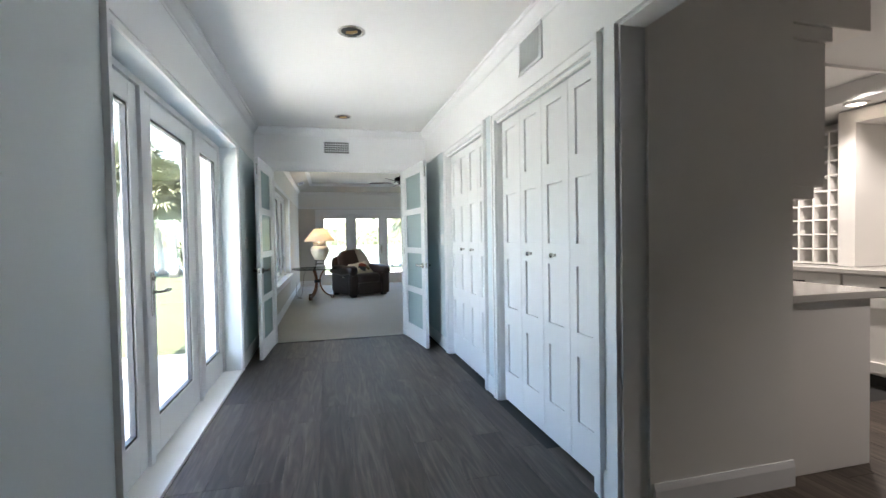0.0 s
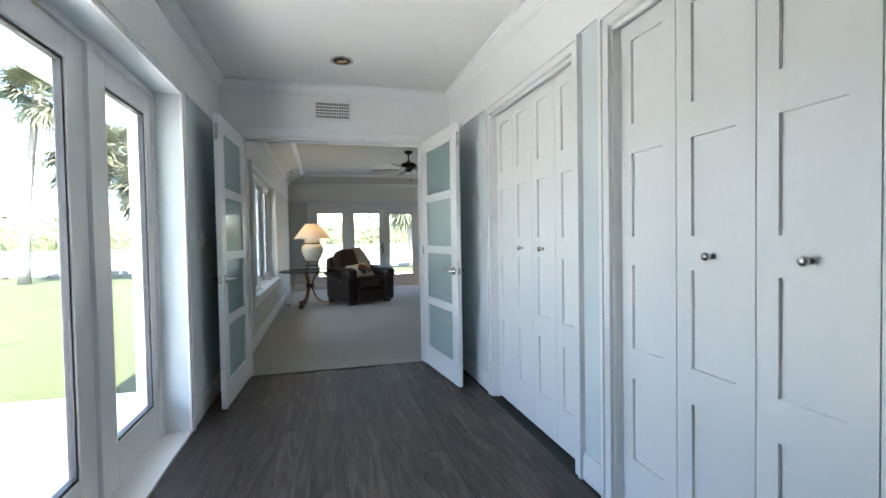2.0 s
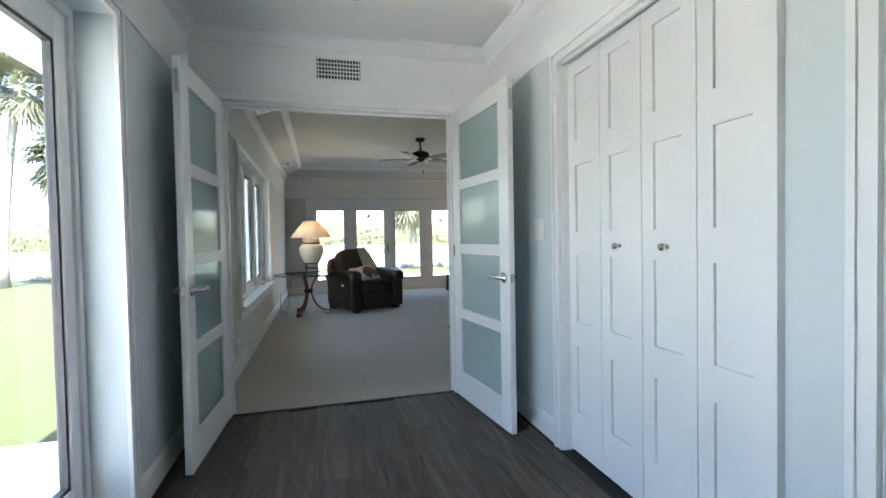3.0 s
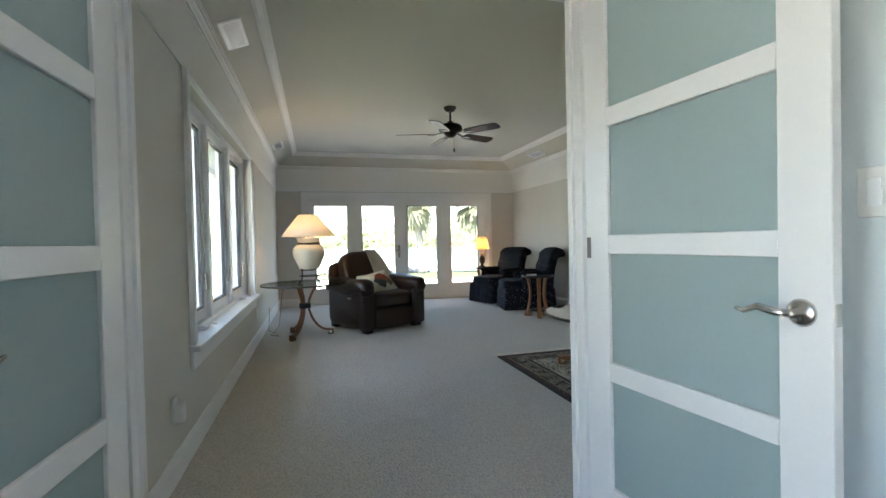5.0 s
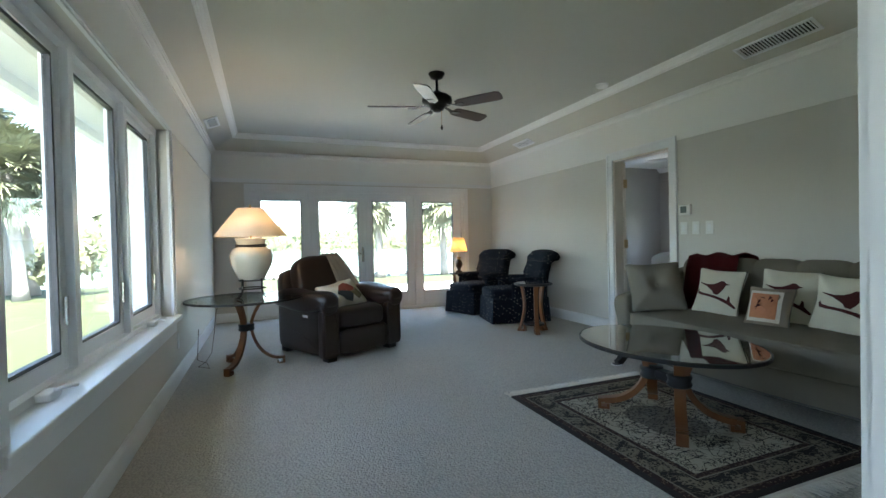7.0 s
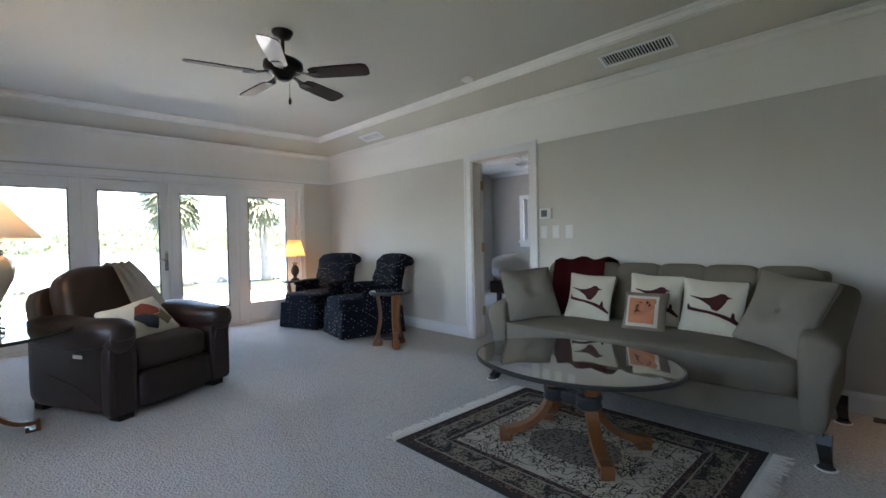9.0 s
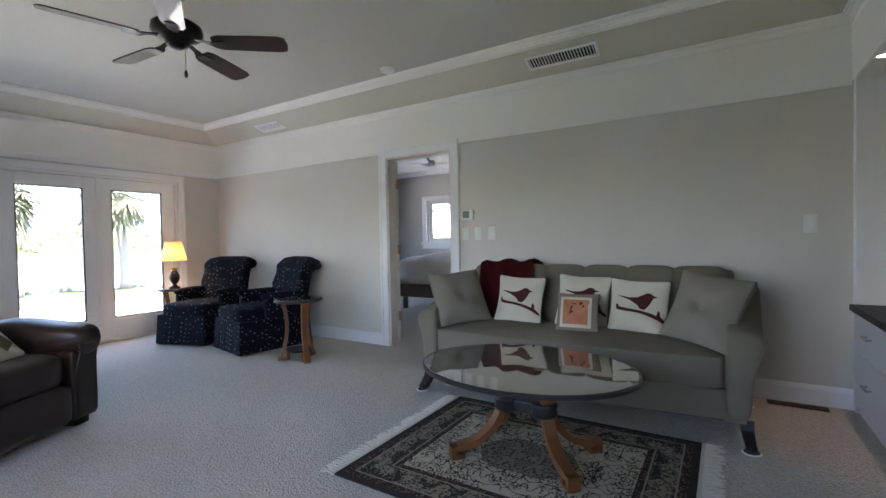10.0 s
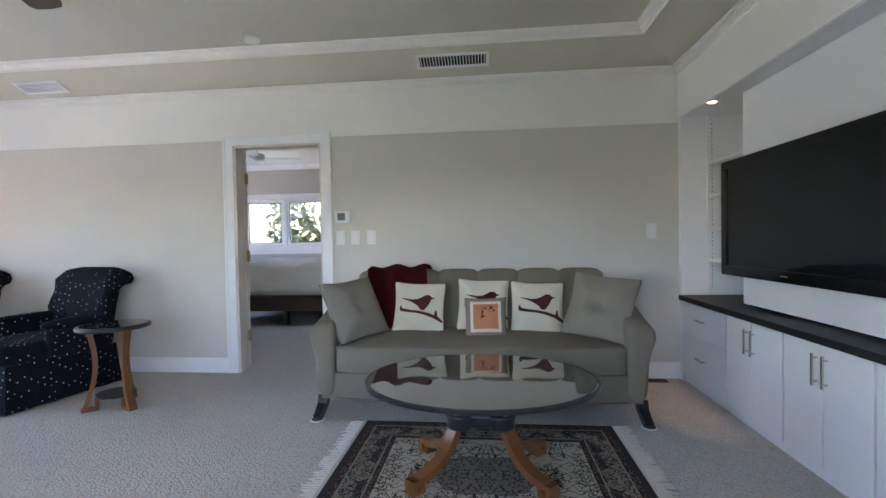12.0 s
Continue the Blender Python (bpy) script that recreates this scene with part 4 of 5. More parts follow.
# ---- sofa ----
SY, SX = 7.82, 3.20
s = thing("sofa", "taupe linen sofa with channelled back and black legs, against the wall", "sofa", (SX, SY, 0), -90)
# local: x runs along the sofa, -y is its front
def bowed(bm, depth=.07, half=1.0):
    for v in bm.verts:
        if v.co.y < .35:
            v.co.y -= depth * (1 - (v.co.x / half) ** 2) * (1 - max(0, v.co.y) / .35)
    return bm


bm = boxes((-1.0, 1.0, .02, .80, .13, .30))
bmesh.ops.subdivide_edges(bm, edges=[e for e in bm.edges if abs(e.verts[0].co.x - e.verts[1].co.x) > 1], cuts=14)
part("base", bowed(bm), M_SOFA, s)
bm = puff(1.82, .66, .175, 20, 22)
for v in bm.verts:
    if v.co.z > 0:
        v.co.z += .028 * (1 - (v.co.x / .91) ** 4) * max(0, 1 - (v.co.y / .33) ** 2) + .004 * math.sin(v.co.x * 9)
shift(bm, y=.335, z=.385)
part("seat_cushion", bowed(bm), M_SOFA, s, smooth=True)
for k in range(6):
    x = (k - 2.5) * .305
    bk = puff(.375, .17, .56, 5.0, 10)
    part("back_channel", shift(bk, m=pose(x, .70, .63, -12)), M_SOFA, s, smooth=True)
part("back_frame", rounded(boxes((-.96, .96, .76, .86, .13, .88)), .03, 3), M_SOFA, s)
for sg in (-1, 1):
    bm = bmesh.new()
    prof = [(.0, .60), (.03, .625), (.25, .66), (.5, .74), (.72, .82), (.86, .84)]
    nx = 4
    def wx(z, y):
        return .105 + .035 * max(0, (z - .3) / .35)
    for a in (0,):
        rows = []
        for y, zt in prof:
            zt = min(zt, .84)
            ring = []
            for f in (0, .25, .5, .75, 1):
                z = .13 + (zt - .02 - .13) * f
                ring.append((.905 - 0.0, y, z))
            ring += [(.92, y, zt - .004), (.98, y, zt), (.905 + wx(zt, y) + .03, y, zt - .03), (.905 + wx(zt, y) + .045, y, zt - .09)]
            for f in (.6, .4, .2, 0):
                z = .13 + (zt - .13) * f
                ring.append((.905 + .115 + .03 * f, y, z))
            rows.append([bm.verts.new((sg * px, py - .005, pz)) for px, py, pz in ring])
        for q, p in zip(rows, rows[1:]):
            n = len(q)
            for i in range(n):
                bm.faces.new((q[i], q[(i + 1) % n], p[(i + 1) % n], p[i]))
        bm.faces.new(rows[0])
        bm.faces.new(rows[-1][::-1])
    bmesh.ops.recalc_face_normals(bm, faces=bm.faces)
    ar = part("arm", bm, M_SOFA, s, smooth=True)
    sub = ar.modifiers.new("soft", "SUBSURF")
    sub.levels = sub.render_levels = 2
    for ly in (.04, .78):
        leg = bar([(sg * 1.0, ly + .03, .135), (sg * 1.005, ly + .01, .08), (sg * 1.015, ly - .03, .03), (sg * 1.02, ly - .055, .012)], (1, 0, 0), [.07, .06, .05, .05], .05)
        part("leg", leg, M_BLACK, s, "black sabre leg")
        part("glide", lathe([(0, 0), (.043, 0), (.046, .003), (.042, .007), (0, .007)], 20, sg * 1.02, ly - .06), M_PLATE, s, "white carpet saucer")
        part("felt_pad", lathe([(0, .0072), (.036, .0072), (.037, .009), (0, .010)], 20, sg * 1.02, ly - .06), M_BLACK, s, "black felt pad")
part("seam", tube([(-.90 + .15 * k, -.008 - .07 * (1 - ((-.90 + .15 * k) / 1.0) ** 2), .147) for k in range(13)], .005, 6), M_PIPING, s)

for pz in (.302, .468):
    part("cushion_piping", tube([(-.895 + .0895 * k, .003 - .07 * (1 - (-.895 + .0895 * k) ** 2), pz) for k in range(21)], .0045, 6), M_SOFA, s)

# pillows: local pose from the sofa's axes
SM = pose(SX, SY, 0, 0, 0, -90)
PG = "pillows on the sofa"
cushion("throw_pillow", "large taupe button-tufted pillow leaning on the sofa arm", SM @ pose(-.835, .24, .672, 0, 0, 57) @ pose(0, 0, 0, -27, -3), .43, .19, M_PILLOW, .8, True, M_PIPING, group=PG)
cushion("throw_pillow", "large taupe button-tufted pillow leaning on the sofa arm", SM @ pose(.81, .26, .68, 0, 0, -34) @ pose(0, 0, 0, -25, 5), .44, .18, M_PILLOW, .8, True, M_PIPING, group=PG)
for x, zz, yy in ((-.42, .645, .44), (.04, .66, .50), (.42, .645, .44)):
    c = cushion("throw_pillow", "cream pillow with dark red branch motif and dark piping", SM @ pose(x, yy, zz, -17, 0, 0) @ pose(0, 0, 0, 0, 2), .375, .14, M_CREAM, .85, False, M_BLACK, group=PG)
    drape(c, [BRANCH, BODY], M_MOTIF, .375, .14, .85, "applique", "dark red plain branch shape")
c = cushion("throw_pillow", "small taupe pillow with an orange embroidered square", SM @ pose(.06, .28, .60, -20, 0, 0) @ pose(0, 0, 0, 0, -1), .285, .12, mat("taupe_small", (.24, .19, .14), .9, vary=.1, scale=40), .8, False, M_PIPING, group=PG)
drape(c, [[(-.72, -.70), (.72, -.70), (.72, .74), (-.72, .74)]], mat("pale_stitch_border", (.62, .55, .47), .9, vary=.3, scale=160), .285, .12, .8, "border", "pale stitched border")
bm = bmesh.new()
drape(c, [[(-.58, -.56), (.58, -.56), (.58, .60), (-.58, .60)]], mat("orange_cloth", (.52, .20, .10), .9, vary=.12, scale=50, fine=.4, fine_scale=500), .285, .135, .8, "panel", "orange cloth panel")
drape(c, [[(-.30, -.10), (-.05, -.02), (-.1, .06)], [(-.22, -.2), (-.1, .28), (-.18, .28)], [(.2, .3), (.36, .42), (.22, .5)], [(-.25, .42), (.05, .36), (.0, .42)], [(.32, .2), (.44, .3), (.36, .36)]], M_MOTIF, .285, .142, .8, "stitching", "dark stitched leaves")
th = thing("red_throw", "dark red wool throw folded over the sofa back", "throw", (SX, SY, -.025), -90)
bm = bmesh.new()
g = []
path = [(.49, .49), (.51, .58), (.545, .70), (.585, .84), (.64, .945), (.74, .965), (.84, .94), (.89, .80), (.90, .62)]
for j, (y, z) in enumerate(path):
    g.append([bm.verts.new((-.80 + .46 * i / 12 - .05 * (1 - abs(j - 4) / 5), y + .014 * math.sin(i * 1.6 + j * .7), z + .014 * math.sin(i * 1.1 + j * .4) - .05 * max(0, .25 - i / 12))) for i in range(13)])
for a, b in zip(g, g[1:]):
    for i in range(12):
        bm.faces.new((a[i], a[i + 1], b[i + 1], b[i]))
bmesh.ops.solidify(bm, geom=list(bm.faces), thickness=.02)
part("cloth", bm, M_RED, th, smooth=True)

# ---- dotted chairs ----
def dotted_chair(at, turn):
    c = thing("slipper_chair", "navy dotted upholstered chair with scrolled tufted back and skirt", "armchair", at, turn, "pair of dotted chairs")
    part("seat", shift(puff(.58, .62, .15, 6, 8), y=-.10, z=.385), M_NAVY, c, smooth=True)
    bm = boxes((-.31, .31, -.40, .36, .012, .33))
    bmesh.ops.subdivide_edges(bm, edges=[e for e in bm.edges if abs((e.verts[0].co - e.verts[1].co).z) < .01], cuts=11)
    for v in bm.verts:
        if v.co.z < .1:
            k = 1.06 + .012 * math.sin(v.co.x * 40 + v.co.y * 37)
            v.co.x *= k
            v.co.y *= k
    part("skirt", bm, M_NAVY, c, "pleated skirt to the carpet")
    prof = [(.20, .36), (.215, .50), (.24, .66), (.27, .79), (.31, .89), (.38, .945), (.46, .955), (.525, .925), (.545, .875), (.515, .835), (.46, .83), (.42, .80), (.385, .66), (.36, .48), (.35, .30)]
    bm = bmesh.new()
    rows = []
    n = 14
    for i in range(n + 1):
        x = -.30 + .60 * i / n
        e = 1 - .05 * abs(2 * i / n - 1) ** 6
        ring = []
        for k, (y, z) in enumerate(prof):
            dy = 0
            if 1 <= k <= 4:
                dy = .028 * abs(math.sin(math.pi * 2 * i / n * 2 + (k % 2) * math.pi / 2))
            ring.append(bm.verts.new((x * (.94 + .1 * (z - .3)), y + dy, .3 + (z - .3) * e)))
        rows.append(ring)
    for a, b in zip(rows, rows[1:]):
        for k in range(len(prof)):
            j = (k + 1) % len(prof)
            bm.faces.new((a[k], a[j], b[j], b[k]))
    bm.faces.new(rows[0])
    bm.faces.new(rows[-1][::-1])
    part("backrest", bm, M_NAVY, c, "button-tufted back with a scrolled top", True)
    for sg in (-1, 1):
        part("arm", shift(puff(.09, .48, .26, 5, 8), sg * .29, .10, .44), M_NAVY, c, smooth=True)
        part("arm_pad", shift(puff(.11, .50, .08, 3, 8), sg * .29, .08, .56), M_NAVY, c, smooth=True)
        for kz in range(2):
            part("button", shift(puff(.03, .02, .03, 2, 3), sg * .10, .24 + .04 * kz, .58 + .13 * kz), M_NAVY, c, smooth=True)
    return c


ch = dotted_chair((3.57, 11.20, 0), -101)
copy_thing(ch, pose(3.49, 12.16, 0, 0, 0, -72))

# ---- ceiling fan ----
f = thing("ceiling_fan", "dark bronze five-blade ceiling fan with pull chain, at rest", "ceiling fan", (1.90, 9.67, LC))
M_BRONZE = mat("dark_bronze_metal", (.018, .015, .013), .35, .7, vary=.2, scale=30)
M_BLADE = mat("dark_walnut_blade", (.035, .016, .010), .38, vary=.3, scale=7, stretch=(.3, 1, 1), coat=.3)
part("canopy", lathe([(0, 0), (.075, 0), (.075, -.012), (.055, -.045), (.022, -.06), (0, -.06)], 32), M_BRONZE, f, smooth=True)
part("downrod", tube([(0, 0, -.05), (0, 0, -.18)], .013, 12), M_BRONZE, f)
part("motor", shift(lathe([(0, -.13), (.03, -.13), (.04, -.15), (.10, -.165), (.135, -.19), (.14, -.225), (.125, -.25), (.09, -.265), (.07, -.28), (.06, -.30), (0, -.30)], 36), z=-.035), M_BRONZE, f, smooth=True)
part("cap", shift(lathe([(0, -.32), (.03, -.318), (.048, -.305), (.05, -.30), (0, -.30)], 28), z=-.035), M_BRONZE, f, "cap under the motor", True)
for k in range(5):
    a = 21 + 72 * k
    bl = outline_slab([(.20, -.045), (.24, -.062), (.43, -.068), (.59, -.07), (.625, -.055), (.635, 0), (.625, .055), (.59, .07), (.43, .068), (.24, .062), (.20, .045)], -.004, .004)
    b = part("blade", shift(bl, m=pose(0, 0, -.31, 0, 0, a) @ pose(0, 0, 0, -13)), M_BLADE, f, "dark wooden blade")
    ir = bar([(.10, 0, -.262), (.15, 0, -.272), (.19, 0, -.285), (.27, 0, -.283)], (0, 1, 0), [.03, .03, .06, .075], .006)
    part("blade_iron", shift(ir, m=pose(0, 0, -.035, 0, 0, a)), M_BRONZE, f)
bm = tube([(.03, -.03, -.335), (.03, -.03, -.475)], .0022, 6)
part("pull_chain", bm, M_BRASS, f)
part("pull_knob", lathe([(0, -.525), (.008, -.52), (.011, -.50), (.006, -.48), (0, -.475)], 14, .03, -.03), M_BLADE, f, "wooden pull", True)

# ---- media wall ----
M_COUNTER = mat("dark_soapstone", (.012, .012, .013), .45, spec=.25, vary=.3, scale=14)
M_GLOSSDOOR = mat("pale_grey_lacquer", (.72, .73, .75), .28, vary=.012, scale=3)
ct = thing("media_counter", "long dark stone counter on the low white cabinets", "counter", (0, 0, 0))
part("slab", rounded(boxes((1.81, 4.108, 5.715, 6.262, .637, .675)), .004), M_COUNTER, ct)


def front(parent, x0, x1, z0, z1, name):
    return part(name, rounded(boxes((x0 + .002, x1 - .002, 6.215, 6.235, z0, z1)), .002, 1), M_GLOSSDOOR, parent)


def pull(parent, x, z, upright):
    y = 6.235
    if upright:
        bm = boxes((x - .006, x + .006, y + .018, y + .028, z - .075, z + .075), (x - .005, x + .005, y, y + .019, z - .06, z - .05), (x - .005, x + .005, y, y + .019, z + .05, z + .06))
    else:
        bm = boxes((x - .06, x + .06, y + .018, y + .028, z - .006, z + .006), (x - .05, x - .04, y, y + .019, z - .005, z + .005), (x + .04, x + .05, y, y + .019, z - .005, z + .005))
    part("handle", rounded(bm, .002, 1), M_CHROME, parent, "brushed nickel bar handle")


cb = thing("media_cabinet", "white low cabinet with two drawers under the counter", "cabinet", (0, 0, 0), 0, "low media cabinets")
part("body", boxes((3.452, 4.106, 5.72, 6.212, .0, .636)), M_GLOSSDOOR, cb)
pull(front(cb, 3.454, 4.104, .402, .63, "drawer"), 3.778, .524, False)
pull(front(cb, 3.454, 4.104, .06, .398, "drawer"), 3.778, .244, False)
for k in range(3):
    x1 = 3.448 - k * .56
    cb = thing("media_cabinet", "white low cabinet with two plain doors under the counter", "cabinet", (0, 0, 0), 0, "low media cabinets")
    part("body", boxes((x1 - .556, x1, 5.72, 6.212, .0, .636)), M_GLOSSDOOR, cb)
    pull(front(cb, x1 - .278, x1 - .002, .06, .63, "door"), x1 - .243, .512, True)
    pull(front(cb, x1 - .554, x1 - .28, .06, .63, "door"), x1 - .308, .512, True)
sh = thing("shelf_bay", "white recessed shelf bay with adjustable shelves and pin holes", "shelves", (0, 0, 0))
part("side", boxes((4.085, 4.108, 5.71, 6.05, .678, BAND + .023)), M_TRIM, sh)
part("side", boxes((3.544, 3.564, 5.71, 6.05, .678, BAND + .023)), M_TRIM, sh)
for z in (.945, 1.185, 1.435, 1.69):
    part("shelf", rounded(boxes((3.566, 4.083, 5.712, 6.045, z - .01, z + .01)), .002, 1), M_TRIM, sh)
for k in range(40):
    z = .74 + k * .032
    part("pin_hole", boxes((4.0835, 4.0848, 6.015, 6.021, z - .004, z + .004)), M_DARK, sh)
sp = thing("recessed_spot", "small lit recessed spot in the niche soffit", "ceiling light", (3.70, 6.195, BAND + .024))
part("ring", lathe([(.028, 0), (.042, 0), (.042, -.005), (.03, -.008), (.028, 0)], 28), M_TRIM, sp, smooth=True)
part("bulb", lathe([(0, -.002), (.028, -.002), (.026, -.006), (0, -.008)], 24), glow("warm_bulb", (1.0, .78, .5), 0.6), sp)

tv = thing("television", "large black flat television, switched off, on the media wall", "television", (0, 0, 0))
M_TVF = mat("black_gloss_plastic", (.005, .005, .006), .12, spec=.3, vary=.1, scale=10)
part("frame", rounded(boxes((2.29, 3.58, 6.11, 6.20, .88, .945), (2.29, 3.58, 6.11, 6.20, 1.562, 1.612), (2.29, 2.352, 6.11, 6.20, .945, 1.562), (3.518, 3.58, 6.11, 6.20, .945, 1.562)), .004, 1), M_TVF, tv)
part("screen", boxes((2.35, 3.52, 6.115, 6.190, .943, 1.564)), mat("dark_screen", (.006, .008, .011), .06, spec=.25, vary=.05, scale=2), tv, "dark reflective screen")
part("nameplate", boxes((2.905, 2.965, 6.20, 6.2015, .911, .918)), M_CHROME, tv, "small silver bar")
part("wall_mount", boxes((2.6, 3.2, 6.082, 6.112, 1.05, 1.45)), M_IRON, tv)

# ---- rug ----
def rug_material(hx, hy):
    m = bpy.data.materials.new("woven_rug")
    m.use_nodes = True
    t = m.node_tree
    N, L = t.nodes.new, t.links.new
    b = t.nodes["Principled BSDF"]
    b.inputs["Roughness"].default_value, b.inputs["Specular IOR Level"].default_value = .95, .1
    co, sep = N("ShaderNodeTexCoord"), N("ShaderNodeSeparateXYZ")
    L(co.outputs["Object"], sep.inputs[0])

    def op(kind, a, c=None, d=None):
        n = N("ShaderNodeMath")
        n.operation = kind
        for i, v in enumerate((a, c, d)):
            if v is None:
                continue
            if isinstance(v, (int, float)):
                n.inputs[i].default_value = v
            else:
                L(v, n.inputs[i])
        return n.outputs[0]

    def mix(f, a, c):
        n = N("ShaderNodeMix")
        n.data_type = "RGBA"
        L(f, n.inputs[0])
        for i, v in ((6, a), (7, c)):
            if isinstance(v, tuple):
                n.inputs[i].default_value = (*v, 1)
            else:
                L(v, n.inputs[i])
        return n.outputs[2]

    ax, ay = op("ABSOLUTE", sep.outputs[0]), op("ABSOLUTE", sep.outputs[1])
    edge = op("MINIMUM", op("SUBTRACT", hx, ax), op("SUBTRACT", hy, ay))
    comb = N("ShaderNodeCombineXYZ")
    L(ax, comb.inputs[0])
    L(ay, comb.inputs[1])
    dist = N("ShaderNodeTexNoise")
    dist.inputs["Scale"].default_value = 9
    L(comb.outputs[0], dist.inputs["Vector"])
    add = N("ShaderNodeVectorMath")
    add.operation = "MULTIPLY_ADD"
    L(dist.outputs["Color"], add.inputs[0])
    add.inputs[1].default_value = (.05, .05, 0)
    L(comb.outputs[0], add.inputs[2])
    vo = N("ShaderNodeTexVoronoi")
    vo.inputs["Scale"].default_value, vo.feature = 12, "F1"
    L(add.outputs[0], vo.inputs["Vector"])
    leaf = N("ShaderNodeTexVoronoi")
    leaf.inputs["Scale"].default_value = 74
    L(add.outputs[0], leaf.inputs["Vector"])
    vine = N("ShaderNodeTexNoise")
    vine.inputs["Scale"].default_value, vine.inputs["Detail"].default_value = 15, 0.0
    twig = N("ShaderNodeTexNoise")
    twig.inputs["Scale"].default_value, twig.inputs["Detail"].default_value = 31, 0.0
    L(add.outputs[0], twig.inputs["Vector"])
    L(comb.outputs[0], vine.inputs["Vector"])
    flower = op("MULTIPLY", op("LESS_THAN", vo.outputs["Distance"], .62), op("LESS_THAN", leaf.outputs["Distance"], .40))
    stem = op("LESS_THAN", op("ABSOLUTE", op("SUBTRACT", vine.outputs[0], .5)), .018)
    curl = op("LESS_THAN", op("ABSOLUTE", op("SUBTRACT", twig.outputs[0], .52)), .022)
    motif = op("MAXIMUM", op("MAXIMUM", flower, stem), op("MULTIPLY", curl, op("LESS_THAN", vo.outputs["Distance"], .75)))
    field = mix(motif, (.52, .46, .35), (.022, .018, .015))
    r2 = op("ADD", op("MULTIPLY", op("DIVIDE", ax, .30), op("DIVIDE", ax, .30)), op("MULTIPLY", op("DIVIDE", ay, .40), op("DIVIDE", ay, .40)))
    wob = op("ADD", r2, op("MULTIPLY", dist.outputs[0], .5))
    med = op("LESS_THAN", wob, .62)
    medal = mix(op("LESS_THAN", leaf.outputs["Distance"], .46), (.23, .20, .155), (.05, .042, .036))
    field = mix(med, field, medal)
    bordm = op("LESS_THAN", vo.outputs["Distance"], .60)
    border = mix(op("MAXIMUM", curl, op("MULTIPLY", bordm, op("GREATER_THAN", leaf.outputs["Distance"], .46))), (.022, .018, .014), (.26, .215, .155))
    guard = mix(op("LESS_THAN", leaf.outputs["Distance"], .36), (.035, .014, .011), (.19, .13, .09))
    c = mix(op("LESS_THAN", edge, .235), field, guard)
    c = mix(op("LESS_THAN", edge, .20), c, border)
    c = mix(op("LESS_THAN", edge, .075), c, guard)
    c = mix(op("LESS_THAN", edge, .035), c, (.03, .022, .02))
    line = op("MAXIMUM", op("LESS_THAN", op("ABSOLUTE", op("SUBTRACT", edge, .20)), .004), op("LESS_THAN", op("ABSOLUTE", op("SUBTRACT", edge, .075)), .004))
    c = mix(line, c, (.30, .26, .20))
    fine = N("ShaderNodeTexNoise")
    fine.inputs["Scale"].default_value = 380
    L(co.outputs["Object"], fine.inputs["Vector"])
    c = mix(op("MULTIPLY", fine.outputs[0], .35), c, (.12, .11, .10))
    L(c, b.inputs["Base Color"])
    bu = N("ShaderNodeBump")
    bu.inputs["Strength"].default_value, bu.inputs["Distance"].default_value = .5, .003
    L(fine.outputs[0], bu.inputs["Height"])
    L(bu.outputs[0], b.inputs["Normal"])
    return m


RX0, RX1, RY0, RY1 = 1.95, 3.17, 7.02, 8.51
rg = thing("area_rug", "dark patterned oriental rug with cream fringe, under the coffee table", "rug", ((RX0 + RX1) / 2, (RY0 + RY1) / 2, 0))
hx, hy = (RX1 - RX0) / 2, (RY1 - RY0) / 2
part("woven_field", rounded(boxes((-hx, hx, -hy, hy, .001, .011)), .003, 1), rug_material(hx, hy), rg)
M_FRINGE = mat("cream_fringe", (.60, .55, .47), .95, vary=.12, scale=60)
for sg in (-1, 1):
    part("end_band", boxes((-hx, hx, min(sg * hy, sg * (hy + .02)), max(sg * hy, sg * (hy + .02)), .001, .008)), M_FRINGE, rg, "cream woven end band")
    bm = bmesh.new()
    rnd = random.Random(5 + sg)
    for k in range(150):
        x = -hx + 2 * hx * (k + .5) / 150
        l, dx = rnd.uniform(.05, .09), rnd.uniform(-.03, .03)
        tube([(x, sg * (hy + .018), .006), (x + dx * .4, sg * (hy + .018 + l * .5), .008), (x + dx, sg * (hy + .018 + l), .004)], [.005, .0045, .003], 5, bm)
    ob = part("fringe", bm, M_FRINGE, rg, "loose cream fringe")
    tagged(ob, kind="stuff")

# ---- bedroom beyond the doorway ----
M_BEDWALL = mat("grey_beige_paint", (.46, .44, .41), .7, vary=.03, scale=1.2, fine=.05, fine_scale=180)
BX = 8.19
setting("wall_bedroom_east", boxes((BX, BX + .2, 7.0, 10.60, -.1, 2.75), (BX, BX + .2, 12.14, 13.2, -.1, 2.75), (BX, BX + .2, 10.60, 12.14, -.1, 1.06), (BX, BX + .2, 10.60, 12.14, 1.92, 2.75)), M_BEDWALL, "grey-beige bedroom wall with window")
# Opening in the north wall is added out of view to brighten the bedroom.
setting("wall_bedroom_ends", boxes((LX1 + .12, 6.0, 13.0, 13.2, -.1, 2.75), (7.2, BX, 13.0, 13.2, -.1, 2.75), (6.0, 7.2, 13.0, 13.2, -.1, .9), (6.0, 7.2, 13.0, 13.2, 1.9, 2.75), (LX1 + .12, BX, 7.0, 7.2, -.1, 2.75)), M_BEDWALL, "grey-beige bedroom walls with an added opening for light")
setting("ceiling_bedroom", boxes((LX1 + .12, BX, 7.2, 13.0, 2.52, 2.64)), M_CEIL, "white bedroom ceiling")
setting("crown_bedroom", profile_run(CR, (BX, 7.2, 2.43), (BX, 13.0, 2.43), (-1, 0, 0)), M_TRIM, "white crown moulding")
